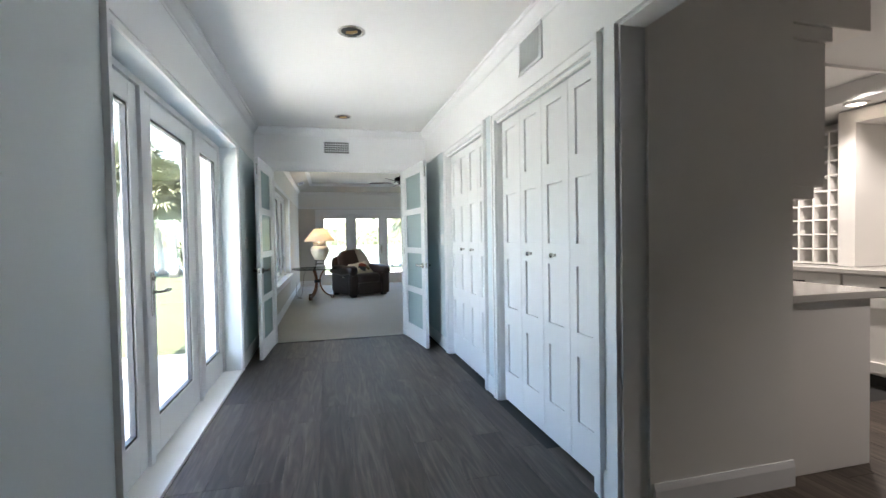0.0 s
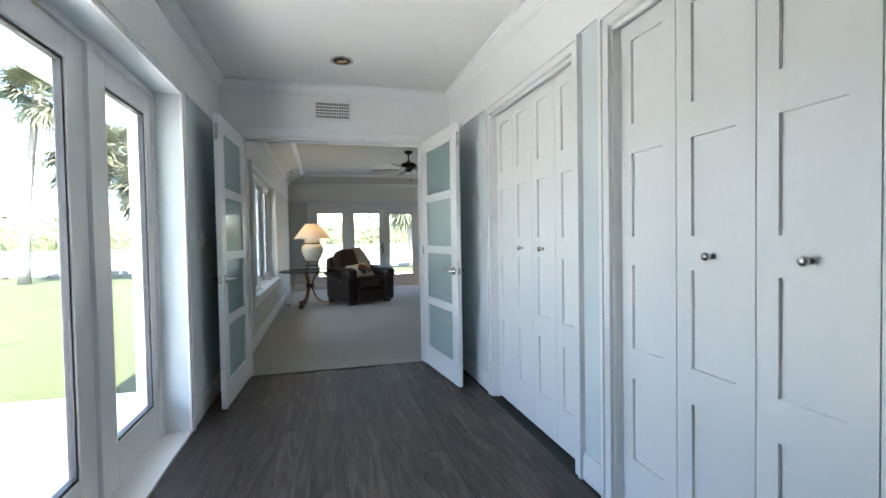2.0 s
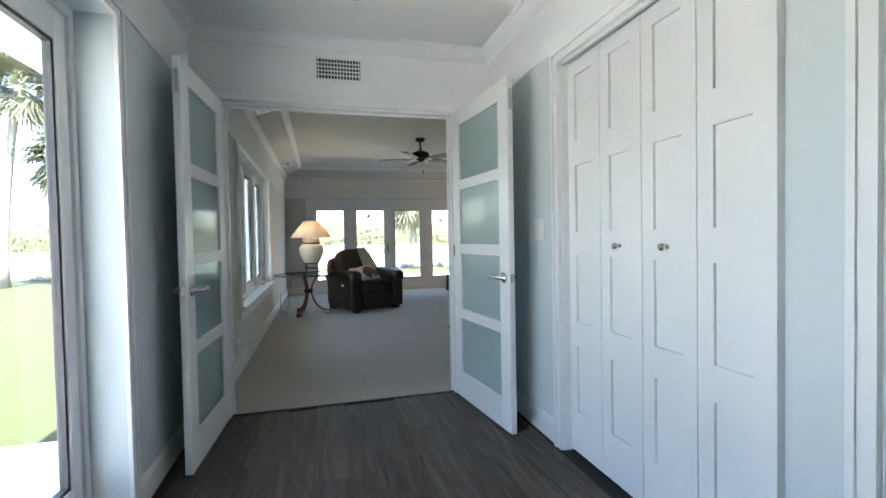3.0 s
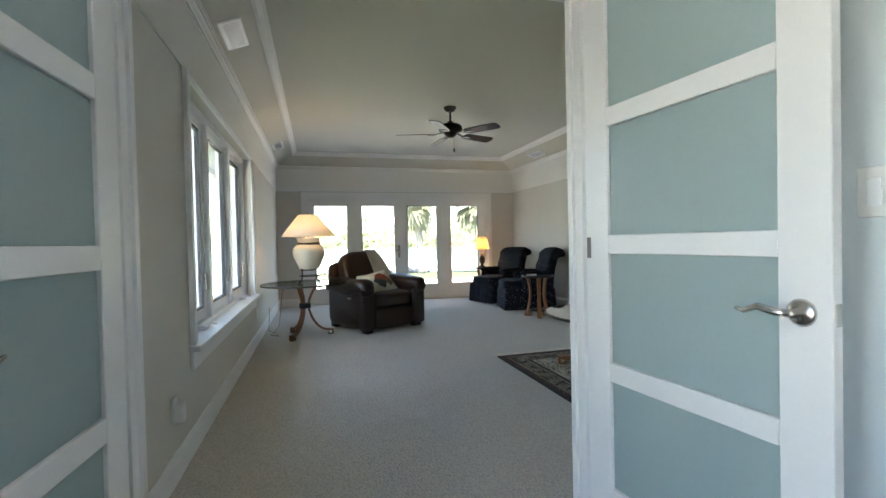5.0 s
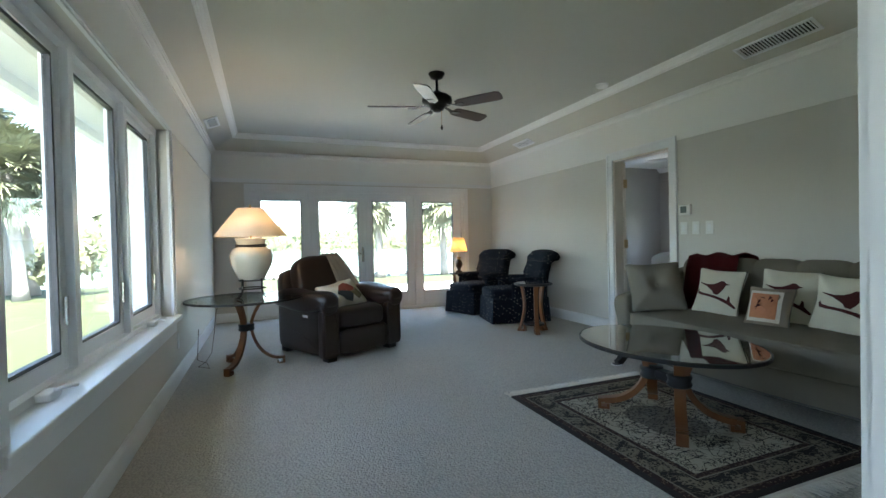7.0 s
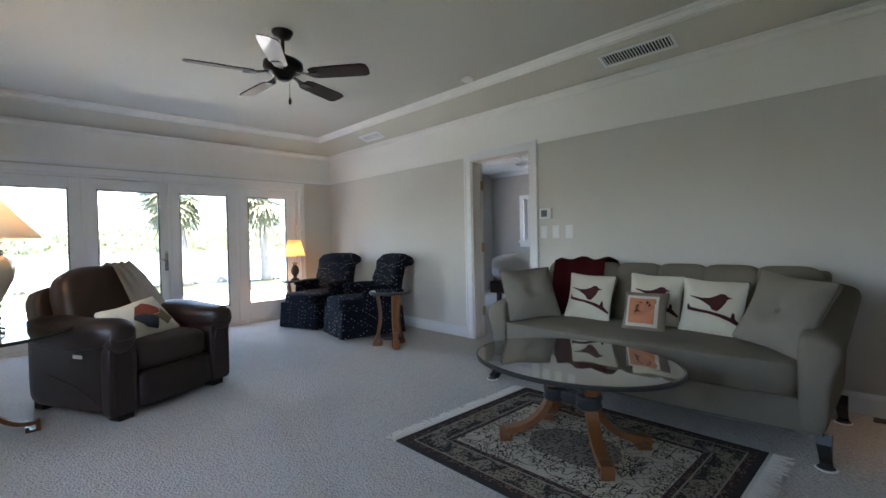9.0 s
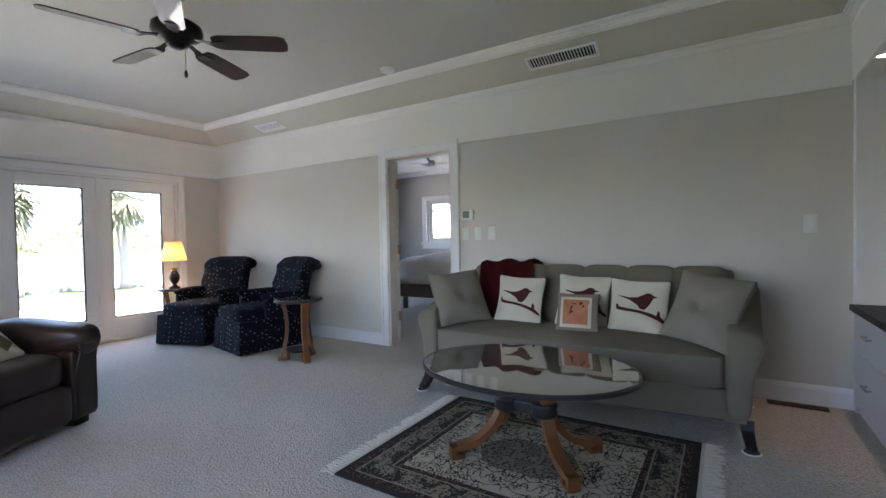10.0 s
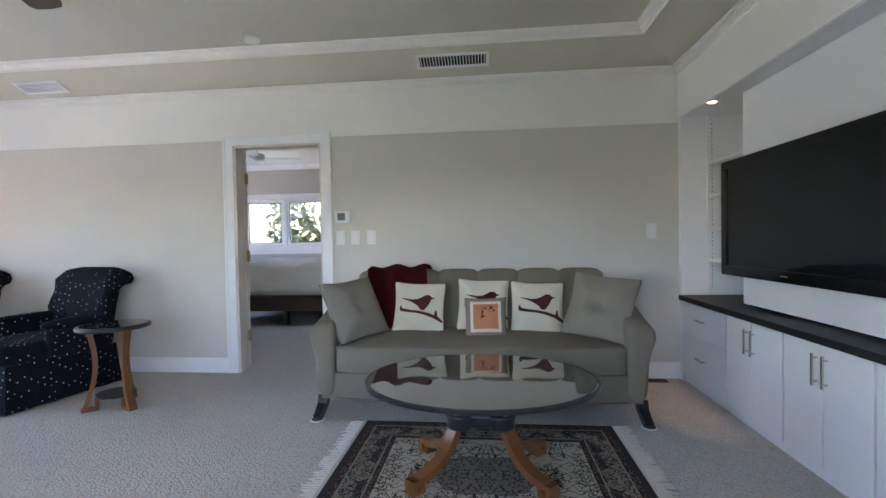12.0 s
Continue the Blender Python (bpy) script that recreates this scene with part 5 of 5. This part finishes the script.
setting("trim_bedroom_window", boxes((BX - .02, BX, 10.50, 10.60, .98, 2.0), (BX - .02, BX, 12.14, 12.24, .98, 2.0), (BX - .02, BX, 10.60, 12.14, 1.92, 2.0), (BX - .05, BX, 10.48, 12.26, 1.02, 1.06), (BX - .02, BX, 10.50, 12.24, .93, 1.02)), M_TRIM, "white window casing")
w = thing("window_4", "white two-part casement window over the bed, closed", "window", kind="structure")
part("window_frame", boxes((BX + .04, BX + .12, 10.60, 10.63, 1.06, 1.92), (BX + .04, BX + .12, 12.11, 12.14, 1.06, 1.92), (BX + .04, BX + .12, 11.345, 11.395, 1.06, 1.92), (BX + .04, BX + .12, 10.63, 11.345, 1.06, 1.08), (BX + .04, BX + .12, 11.395, 12.11, 1.06, 1.08), (BX + .04, BX + .12, 10.63, 11.345, 1.90, 1.92), (BX + .04, BX + .12, 11.395, 12.11, 1.90, 1.92)), M_TRIM, w)
glazed_leaf(w, "x", BX + .08, 10.633, 11.342, 1.083, 1.897, 10.68, 11.295, 1.13, 1.85, .04)
glazed_leaf(w, "x", BX + .08, 11.398, 12.107, 1.083, 1.897, 11.445, 12.06, 1.13, 1.85, .04)
bd = thing("bed", "dark wooden bed with a rumpled cream duvet", "bed", (6.30, 10.52, 0))
M_BEDWOOD = mat("dark_bed_wood", (.05, .025, .014), .4, vary=.2, scale=8)
part("rail", rounded(boxes((0, 1.75, -.98, .98, .20, .40)), .01), M_BEDWOOD, bd)
for lx in (.08, 1.65):
    for ly in (-.85, 0, .85):
        part("leg", boxes((lx - .03, lx + .03, ly - .03, ly + .03, 0, .20)), M_BEDWOOD, bd)
part("mattress", shift(puff(1.74, 1.94, .26, 9, 8), .88, 0, .53), M_CREAM, bd, smooth=True)
bm = puff(1.86, 2.12, .44, 7, 22)
for v in bm.verts:
    if v.co.z > 0:
        v.co.z += .022 * math.sin(v.co.y * 7 + v.co.x * 2) + .012 * math.sin(v.co.y * 17 + 1)
    else:
        v.co.x += .012 * math.sin(v.co.y * 16)
part("duvet", shift(bm, .88, 0, .64), mat("cream_duvet", (.70, .66, .60), .9, vary=.04, scale=9, fine=.3, fine_scale=300), bd, smooth=True)
fb = thing("bedroom_fan", "white four-blade ceiling fan in the bedroom", "ceiling fan", (6.5, 10.95, 2.52))
part("motor", lathe([(0, 0), (.05, 0), (.05, -.04), (.015, -.05), (.015, -.12), (.10, -.14), (.11, -.20), (.05, -.24), (0, -.25)], 24), M_TRIM, fb, smooth=True)
for k in range(4):
    bl = outline_slab([(.12, -.05), (.55, -.065), (.60, 0), (.55, .065), (.12, .05)], -.004, .004)
    part("blade", shift(bl, m=pose(0, 0, -.19, 0, 0, 20 + 90 * k) @ pose(0, 0, 0, 12)), M_TRIM, fb)

# ---- kitchen beyond the opening ----
setting("wall_kitchen_partition", boxes((XE + .12, 2.55, 2.24, 2.42, -.1, 2.55)), M_BAND, "pale grey partition at the kitchen opening")
base("baseboard_kitchen", [(1.775, 2.24, 2.55, 2.24, 0, -1)], .12)
setting("wall_kitchen", boxes((5.05, 5.2, -2.6, 5.75, -.1, 2.6), (XE + .12, 5.05, -2.62, -2.5, -.1, 2.6), (XE + .65, 5.05, 5.45, 5.6, -.1, 2.6), (XE + .65, 5.05, 2.9, 2.92, 2.30, 2.32)), M_KITCH, "white kitchen walls")
setting("ceiling_kitchen", boxes((XE + .12, 5.05, -2.5, 5.45, 2.34, 2.46)), M_CEIL, "white kitchen ceiling")
setting("kitchen_soffit", boxes((4.35, 5.05, -2.5, 5.45, 2.20, 2.34)), M_CEIL, "white kitchen soffit")
kc = thing("kitchen_island", "white panelled counter end with pale stone top", "cabinet", (0, 0, 0))
part("end_panel", rounded(boxes((2.55, 3.12, 2.285, 2.33, 0, .857)), .003, 1), M_KITCH, kc)
part("body", boxes((2.55, 3.10, 2.33, 4.4, .0, .857)), M_KITCH, kc)
part("worktop", rounded(boxes((2.552, 3.20, 2.25, 4.42, .859, .898)), .005), mat("pale_quartz", (.62, .60, .57), .15, vary=.06, scale=30), kc, "pale stone worktop")
ku = thing("upper_cabinet", "white wall cabinet with crown over the counter", "cabinet", (0, 0, 0))
part("body", rounded(boxes((2.552, 2.79, 2.27, 3.3, 1.42, 2.11)), .003, 1), M_KITCH, ku)
part("light_rail", boxes((2.552, 2.745, 2.29, 3.3, 1.36, 1.419)), M_KITCH, ku)
part("crown", rounded(boxes((2.552, 2.81, 2.25, 3.3, 2.111, 2.175), (2.552, 3.05, 2.245, 3.3, 2.18, 2.335)), .004, 1), M_KITCH, ku)
wr = thing("wine_rack", "white square-cell wine rack on the kitchen counter", "wine rack", (0, 0, 0))
y0, y1, z0, z1 = 3.49, 5.18, .915, 2.075
ny, nz = 13, 9
part("back", boxes((5.02, 5.045, y0, y1, z0, z1)), M_KITCH, wr)
for k in range(ny + 1):
    y = y0 + (y1 - y0) * k / ny
    part("upright", boxes((4.72, 5.02, y - .008, y + .008, z0, z1)), M_KITCH, wr)
for k in range(nz + 1):
    z = z0 + (z1 - z0) * k / nz
    part("shelf", boxes((4.725, 5.02, y0 + .009, y1 - .009, z - .007, z + .007)), M_KITCH, wr)
kb = thing("kitchen_cabinets", "white shaker base cabinets with pale stone top", "cabinet", (0, 0, 0))
part("body", boxes((4.45, 5.04, 1.2, 5.4, .10, .86)), M_KITCH, kb)
part("toe_kick", boxes((4.52, 5.04, 1.2, 5.4, 0, .10)), M_DARK, kb)
part("worktop", rounded(boxes((4.41, 5.045, 1.2, 5.4, .862, .90)), .005), bpy.data.materials["pale_quartz"], kb, "pale stone worktop")
for k in range(6):
    a = 1.22 + k * .70
    dr = part("drawer", rounded(boxes((4.428, 4.449, a, a + .69, .70, .85)), .003, 1), M_KITCH, kb)
    part("handle", rounded(boxes((4.40, 4.412, a + .27, a + .42, .77, .782), (4.41, 4.428, a + .28, a + .29, .771, .781), (4.41, 4.428, a + .40, a + .41, .771, .781)), .001, 1), M_BLACK, dr, "dark bar handle")
    dd = part("door", rounded(boxes((4.428, 4.449, a, a + .08, .12, .69), (4.428, 4.449, a + .61, a + .69, .12, .69), (4.428, 4.449, a + .08, a + .61, .12, .20), (4.428, 4.449, a + .08, a + .61, .61, .69)), .002, 1), M_KITCH, kb)
kn = thing("kitchen_tower", "white open alcove cabinet beside the wine rack", "cabinet", (0, 0, 0))
part("side", boxes((4.62, 5.04, 3.345, 3.475, .905, 2.19)), M_KITCH, kn)
part("header", boxes((4.62, 5.04, 1.8, 3.345, 2.08, 2.19)), M_KITCH, kn)
for i, (kx, ky) in enumerate(((4.48, 3.25), (4.48, 1.6))):
    sp = thing("recessed_spot", "lit round recessed downlight in the kitchen ceiling", "ceiling light", (kx, ky, 2.199), 0, "kitchen downlights")
    part("ring", lathe([(.06, 0), (.085, 0), (.085, -.006), (.064, -.010), (.06, 0)], 28), M_TRIM, sp, smooth=True)
    part("bulb", lathe([(0, -.002), (.06, -.002), (.055, -.008), (0, -.010)], 24), glow("warm_downlight", (1.0, .86, .7), 0.5), sp)

# ---- outside ----
def grass_material():
    m = mat("lawn_grass", (.050, .060, .030), .9, scale=1.2, fine=.7, fine_scale=60, second=(.036, .045, .020), spec=.2)
    return m


setting("ground", boxes((-900, 900, -900, 900, -.9, -.18)), grass_material(), "sunlit green lawn")
M_CONC = mat("white_concrete", (.62, .60, .56), .85, vary=.06, scale=2.5, fine=.3, fine_scale=120)
setting("pavement_patio", rounded(boxes((-6.5, XW - T - .001, -4.5, 6.25, -.3, -.06)), .01, 1), M_CONC, "pale concrete patio along the house")
setting("pavement_north", rounded(boxes((-1.5, 8.5, LY1 + .2, LY1 + 5.0, -.3, -.06)), .01, 1), M_CONC, "pale concrete terrace behind the house")
shore = [(-160 + 10 * k, 23.0 + 1.6 * math.sin(k * 1.7) + .8 * math.sin(k * .6)) for k in range(33)]
shore += [(160 - 10 * k, 100 + 4 * math.sin(k * .9)) for k in range(33)]
m = mat("lagoon_water", (.10, .17, .20), .08, vary=.1, scale=.3, fine=.12, fine_scale=3.0, spec=.6)
setting("water", outline_slab(shore, -.5, -.15), m, "calm pale blue lagoon")
M_ROCK = mat("shore_rock", (.22, .20, .18), .9, vary=.3, scale=6, fine=.5, fine_scale=30)
bm = bmesh.new()
rnd = random.Random(3)
for k in range(260):
    x = rnd.uniform(-60, 60)
    y = 23.0 + 1.6 * math.sin((x + 160) / 10 * 1.7) + .8 * math.sin((x + 160) / 10 * .6) + rnd.uniform(-.35, .2)
    r_ = rnd.uniform(.10, .28)
    t = bmesh.new()
    bmesh.ops.create_icosphere(t, subdivisions=1, radius=r_)
    for v in t.verts:
        v.co *= rnd.uniform(.75, 1.2)
        v.co.z *= .6
    shift(t, x, y, -.12)
    blend(bm, t)
tagged(made("shore_rocks", bm, M_ROCK), "grey rocks along the water's edge", "rocks", kind="stuff")

M_LEAF = mat("palm_leaf", (.115, .135, .075), .55, vary=.3, scale=2, second=(.14, .14, .085))
M_BARK = mat("grey_palm_bark", (.27, .25, .22), .9, vary=.25, scale=8, fine=.6, fine_scale=40)
M_BUSH = mat("far_foliage", (.10, .13, .065), .8, scale=.4, second=(.13, .13, .075))


def palm(at, height, lean, seed, label="tall cabbage palm with grey trunk and ragged fan crown"):
    rnd = random.Random(seed)
    p = thing("palm_tree", label, "palm tree", (at[0], at[1], -.2), 0, "palms on the lawn")
    pts = [(lean[0] * (k / 10) ** 1.6, lean[1] * (k / 10) ** 1.6, height * k / 10) for k in range(11)]
    part("trunk", tube(pts, [.20, .16] + [.14 - .003 * k for k in range(9)], 10), M_BARK, p, smooth=True)
    bm = bmesh.new()
    top = Vector(pts[-1])
    for k in range(64):
        az, el = rnd.uniform(0, 2 * math.pi), rnd.uniform(-1.15, 1.3)
        out = Vector((math.cos(az) * math.cos(el), math.sin(az) * math.cos(el), math.sin(el)))
        stem = rnd.uniform(.45, .8)
        hub = top + out * stem
        side = out.cross(Vector((0, 0, 1))).normalized()
        tube([top, top + out * stem * .6 + Vector((0, 0, .04)), hub], .018, 4, bm)
        for j in range(19):
            a = (j - 9) / 9 * 1.9
            d = (out * math.cos(a) + side * math.sin(a)).normalized()
            l = rnd.uniform(.65, 1.0) * (1 - .25 * abs(j - 9) / 9)
            droop = Vector((0, 0, -rnd.uniform(.15, .45) * l))
            w_ = d.cross(out.cross(side)).normalized() * .035
            a0, a1 = bm.verts.new(hub - w_ * .4), bm.verts.new(hub + w_ * .4)
            b0, b1 = bm.verts.new(hub + d * l * .55 - w_ + droop * .25), bm.verts.new(hub + d * l * .55 + w_ + droop * .25)
            c = bm.verts.new(hub + d * l + droop)
            bm.faces.new((a0, a1, b1, b0))
            bm.faces.new((b0, b1, c))
    part("crown", bm, M_LEAF, p, "ragged green fan leaves")


for i, (x, y, h, lx, ly) in enumerate(((-5.9, 22.3, 4.1, -.5, .1), (-6.6, 22.8, 5.0, -.9, .1), (-5.5, 20.6, 3.3, -.3, .2), (-7.2, 20.4, 4.2, -.3, .0), (4.4, 22.3, 3.0, -.2, .2), (6.9, 22.2, 2.9, -.2, 0), (11.8, 22.0, 5.0, -.4, 0), (-9.2, 20.2, 6.4, .5, .2))):
    palm((x, y), h, (lx, ly), 20 + i)


def bush(name, at, size, seed, label, count=500, leaf=.16):
    """A crown of many small leaves around a short trunk with limbs."""
    rnd = random.Random(seed)
    p = thing(name, label, "tree", (at[0], at[1], -.2))
    bm = tube([(0, 0, 0), (.05, 0, size * .35), (0, .05, size * .6)], [.12, .09, .05], 8)
    for k in range(5):
        a = k * 1.25
        tube([(0, 0, size * .3), (math.cos(a) * size * .2, math.sin(a) * size * .2, size * .55), (math.cos(a) * size * .36, math.sin(a) * size * .36, size * .75)], [.05, .035, .015], 6, bm)
    part("trunk", bm, M_BARK, p, smooth=True)
    bm = bmesh.new()
    clumps = [(Vector((rnd.gauss(0, .26), rnd.gauss(0, .26), .62 + rnd.gauss(0, .16))) * size, rnd.uniform(.10, .2) * size) for _ in range(16)]
    for k in range(count):
        c, r_ = clumps[k % 16]
        q = c + Vector((rnd.gauss(0, 1), rnd.gauss(0, 1), rnd.gauss(0, 1))) * r_ * .6
        u = Vector((rnd.uniform(-1, 1), rnd.uniform(-1, 1), rnd.uniform(-1, 1))).normalized() * leaf
        w_ = u.orthogonal().normalized() * leaf * .45
        bm.faces.new([bm.verts.new(q + z) for z in (-u, w_, u, -w_)])
    part("crown", bm, M_LEAF, p, "loose green foliage")


bush("broadleaf_tree", (12.2, 12.6), 3.4, 4, "leafy green tree outside the bedroom window", 2600, .15)
bush("broadleaf_tree", (11.2, 16.2), 4.2, 8, "leafy green tree behind the house", 1600, .2)
bush("shrub", (-4.9, 21.4), 1.5, 12, "low shrub at the water's edge", 700, .13)

# far shore: joined tree line
bm = bmesh.new()
rnd = random.Random(9)
verts = 0
for k in range(15000):
    x = rnd.uniform(-110, 110)
    y = 102 + rnd.uniform(-2, 18)
    top = 2.4 + 1.3 * abs(math.sin(x * .11)) + 1.2 * math.sin(x * .37) + 1.5 * rnd.random()
    z = rnd.uniform(0, 1) ** .7 * top
    q = Vector((x, y, z))
    u = Vector((rnd.uniform(-1, 1), rnd.uniform(-.4, .4), rnd.uniform(-1, 1))).normalized() * rnd.uniform(.25, .55)
    w_ = Vector((-u.z, 0, u.x)) * .6
    bm.faces.new([bm.verts.new(q + c) for c in (-u, w_, u, -w_)])
for k in range(26):
    x, h = rnd.uniform(-90, 90), rnd.uniform(5, 7.5)
    tube([(x, 106, 0), (x + .3, 106, h)], .12, 5, bm)
    for j in range(30):
        a = rnd.uniform(0, 2 * math.pi)
        d = Vector((math.cos(a), 0, math.sin(a))) * rnd.uniform(.5, 1.0)
        s_ = Vector((-d.z, 0, d.x)) * .12
        c = Vector((x + .3, 106, h))
        bm.faces.new([bm.verts.new(c + e) for e in (-s_, s_, d + s_ * .3, d - s_ * .3)])
tagged(made("far_treeline", bm, M_BUSH), "hazy green tree line on the far shore", "trees", kind="stuff")
# white piers of the house outside
setting("wall_outside_pier", boxes((-1.03, XW - T - .001, 6.15, 6.55, -.1, 2.30)), M_CONC, "white outside pier under the eave")
bm = boxes((-1.35, XW - T - .001, 13.16, 13.3, -.1, 2.30))
for k in range(12):
    box(bm, -1.36, XW - T - .001, 13.14, 13.16, .0 + k * .19, .17 + k * .19)
setting("wall_outside_siding", bm, M_CONC, "white lap siding on an outside wall")

# ---- floors ----
def carpet_material():
    m = mat("loop_carpet", (.61, .575, .52), .97, scale=1.4, second=(.53, .50, .445), spec=.1)
    t = m.node_tree
    b = t.nodes["Principled BSDF"]
    co = t.nodes.new("ShaderNodeTexCoord")
    vo = t.nodes.new("ShaderNodeTexVoronoi")
    vo.inputs["Scale"].default_value = 95
    no = t.nodes.new("ShaderNodeTexNoise")
    no.inputs["Scale"].default_value = 17
    t.links.new(co.outputs["Object"], vo.inputs["Vector"])
    t.links.new(co.outputs["Object"], no.inputs["Vector"])
    ad = t.nodes.new("ShaderNodeMath")
    ad.operation = "MULTIPLY_ADD"
    ad.inputs[1].default_value = .8
    t.links.new(no.outputs[0], ad.inputs[0])
    t.links.new(vo.outputs["Distance"], ad.inputs[2])
    bu = t.nodes.new("ShaderNodeBump")
    bu.invert = True
    bu.inputs["Strength"].default_value, bu.inputs["Distance"].default_value = .8, .008
    t.links.new(ad.outputs[0], bu.inputs["Height"])
    t.links.new(bu.outputs[0], b.inputs["Normal"])
    old = b.inputs["Base Color"].links[0].from_socket
    # Gaps between loops darkened in the colour, standing in for shade in the pile.
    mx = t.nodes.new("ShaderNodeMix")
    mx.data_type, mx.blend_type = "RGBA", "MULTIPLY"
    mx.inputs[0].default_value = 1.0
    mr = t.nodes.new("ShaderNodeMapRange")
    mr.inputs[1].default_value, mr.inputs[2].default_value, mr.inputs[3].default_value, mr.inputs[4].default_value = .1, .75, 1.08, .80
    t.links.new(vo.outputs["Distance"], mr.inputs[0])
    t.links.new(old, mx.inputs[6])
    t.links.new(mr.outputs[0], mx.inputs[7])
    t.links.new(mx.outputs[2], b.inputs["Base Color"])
    return m


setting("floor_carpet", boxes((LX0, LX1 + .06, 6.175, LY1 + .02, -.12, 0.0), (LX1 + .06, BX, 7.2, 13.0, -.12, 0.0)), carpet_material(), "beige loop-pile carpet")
setting("floor_threshold", rounded(boxes((OX0 + .018, OX1 - .018, 6.155, 6.178, -.02, .006)), .003, 1), mat("dark_threshold", (.05, .045, .04), .4), "thin dark threshold strip")
fl = setting("floor_hall", boxes((XW - .18, 4.6, -2.5, 6.165, -.12, -.0045)), M_DARK, "dark bed under the floor planks")


def plank_material():
    m = bpy.data.materials.new("dark_oak_plank")
    m.use_nodes = True
    t = m.node_tree
    N, L = t.nodes.new, t.links.new
    b = t.nodes["Principled BSDF"]
    co, oi = N("ShaderNodeTexCoord"), N("ShaderNodeObjectInfo")
    mp = N("ShaderNodeVectorMath")
    mp.operation = "MULTIPLY"
    mp.inputs[1].default_value = (10, .9, 1)
    L(co.outputs["Object"], mp.inputs[0])
    off = N("ShaderNodeVectorMath")
    off.operation = "MULTIPLY_ADD"
    off.inputs[1].default_value = (37, 53, 11)
    L(oi.outputs["Random"], off.inputs[0])
    L(mp.outputs[0], off.inputs[2])
    grain = N("ShaderNodeTexNoise")
    grain.inputs["Scale"].default_value, grain.inputs["Detail"].default_value, grain.inputs["Distortion"].default_value = 1.6, 9, 2.2
    L(off.outputs[0], grain.inputs["Vector"])
    fine = N("ShaderNodeTexNoise")
    fine.inputs["Scale"].default_value, fine.inputs["Detail"].default_value = 9, 6
    L(off.outputs[0], fine.inputs["Vector"])
    ramp = N("ShaderNodeValToRGB")
    e = ramp.color_ramp.elements
    e[0].position, e[0].color = .30, (.036, .027, .021, 1)
    e[1].position, e[1].color = .72, (.120, .095, .077, 1)
    x = ramp.color_ramp.elements.new(.5)
    x.color = (.066, .050, .040, 1)
    L(grain.outputs[0], ramp.inputs[0])
    hsv, mr = N("ShaderNodeHueSaturation"), N("ShaderNodeMapRange")
    mr.inputs[3].default_value, mr.inputs[4].default_value = .68, 1.35
    L(oi.outputs["Random"], mr.inputs[0])
    L(mr.outputs[0], hsv.inputs["Value"])
    L(ramp.outputs[0], hsv.inputs["Color"])
    mx = N("ShaderNodeMix")
    mx.data_type, mx.blend_type = "RGBA", "OVERLAY"
    mx.inputs[0].default_value = .35
    L(hsv.outputs[0], mx.inputs[6])
    L(fine.outputs[0], mx.inputs[7])
    L(mx.outputs[2], b.inputs["Base Color"])
    rr = N("ShaderNodeMapRange")
    rr.inputs[3].default_value, rr.inputs[4].default_value = .42, .60
    b.inputs["Specular IOR Level"].default_value = .38
    L(fine.outputs[0], rr.inputs[0])
    L(rr.outputs[0], b.inputs["Roughness"])
    bu = N("ShaderNodeBump")
    bu.inputs["Strength"].default_value, bu.inputs["Distance"].default_value = .12, .002
    L(fine.outputs[0], bu.inputs["Height"])
    L(bu.outputs[0], b.inputs["Normal"])
    return m


M_PLANK = plank_material()
PW, PL = .178, 1.22
plank_meshes = {}


def plank(x0, y0, wide, long):
    key = (round(wide, 3), round(long, 3))
    if key not in plank_meshes:
        me = bpy.data.meshes.new("plank")
        bm = rounded(boxes((0, wide - .0015, 0, long - .0015, -.004, 0)), .0008, 1)
        bm.to_mesh(me)
        bm.free()
        me.materials.append(M_PLANK)
        plank_meshes[key] = me
    ob = new("plank", plank_meshes[key])
    ob.location = (x0, y0, 0)
    ob.parent = fl


rnd = random.Random(2)
x = -.35
while x < 4.42:
    y_end = 6.155 if x < XE - .05 else 2.9
    y_start = -.6
    y = y_start - rnd.choice((.1, .35, .6, .85, 1.1))
    while y < y_end:
        a, b_ = max(y, y_start), min(y + PL, y_end)
        if b_ - a > .05:
            plank(x, a, min(PW, 4.42 - x), b_ - a)
        y += PL
    x += PW

rg2 = thing("floor_register", "dark narrow floor register beside the baseboard", "air vent", (4.08, 6.52, .002))
part("frame", rounded(boxes((-.04, .04, -.16, .16, 0, .006)), .002, 1), M_IRON, rg2)
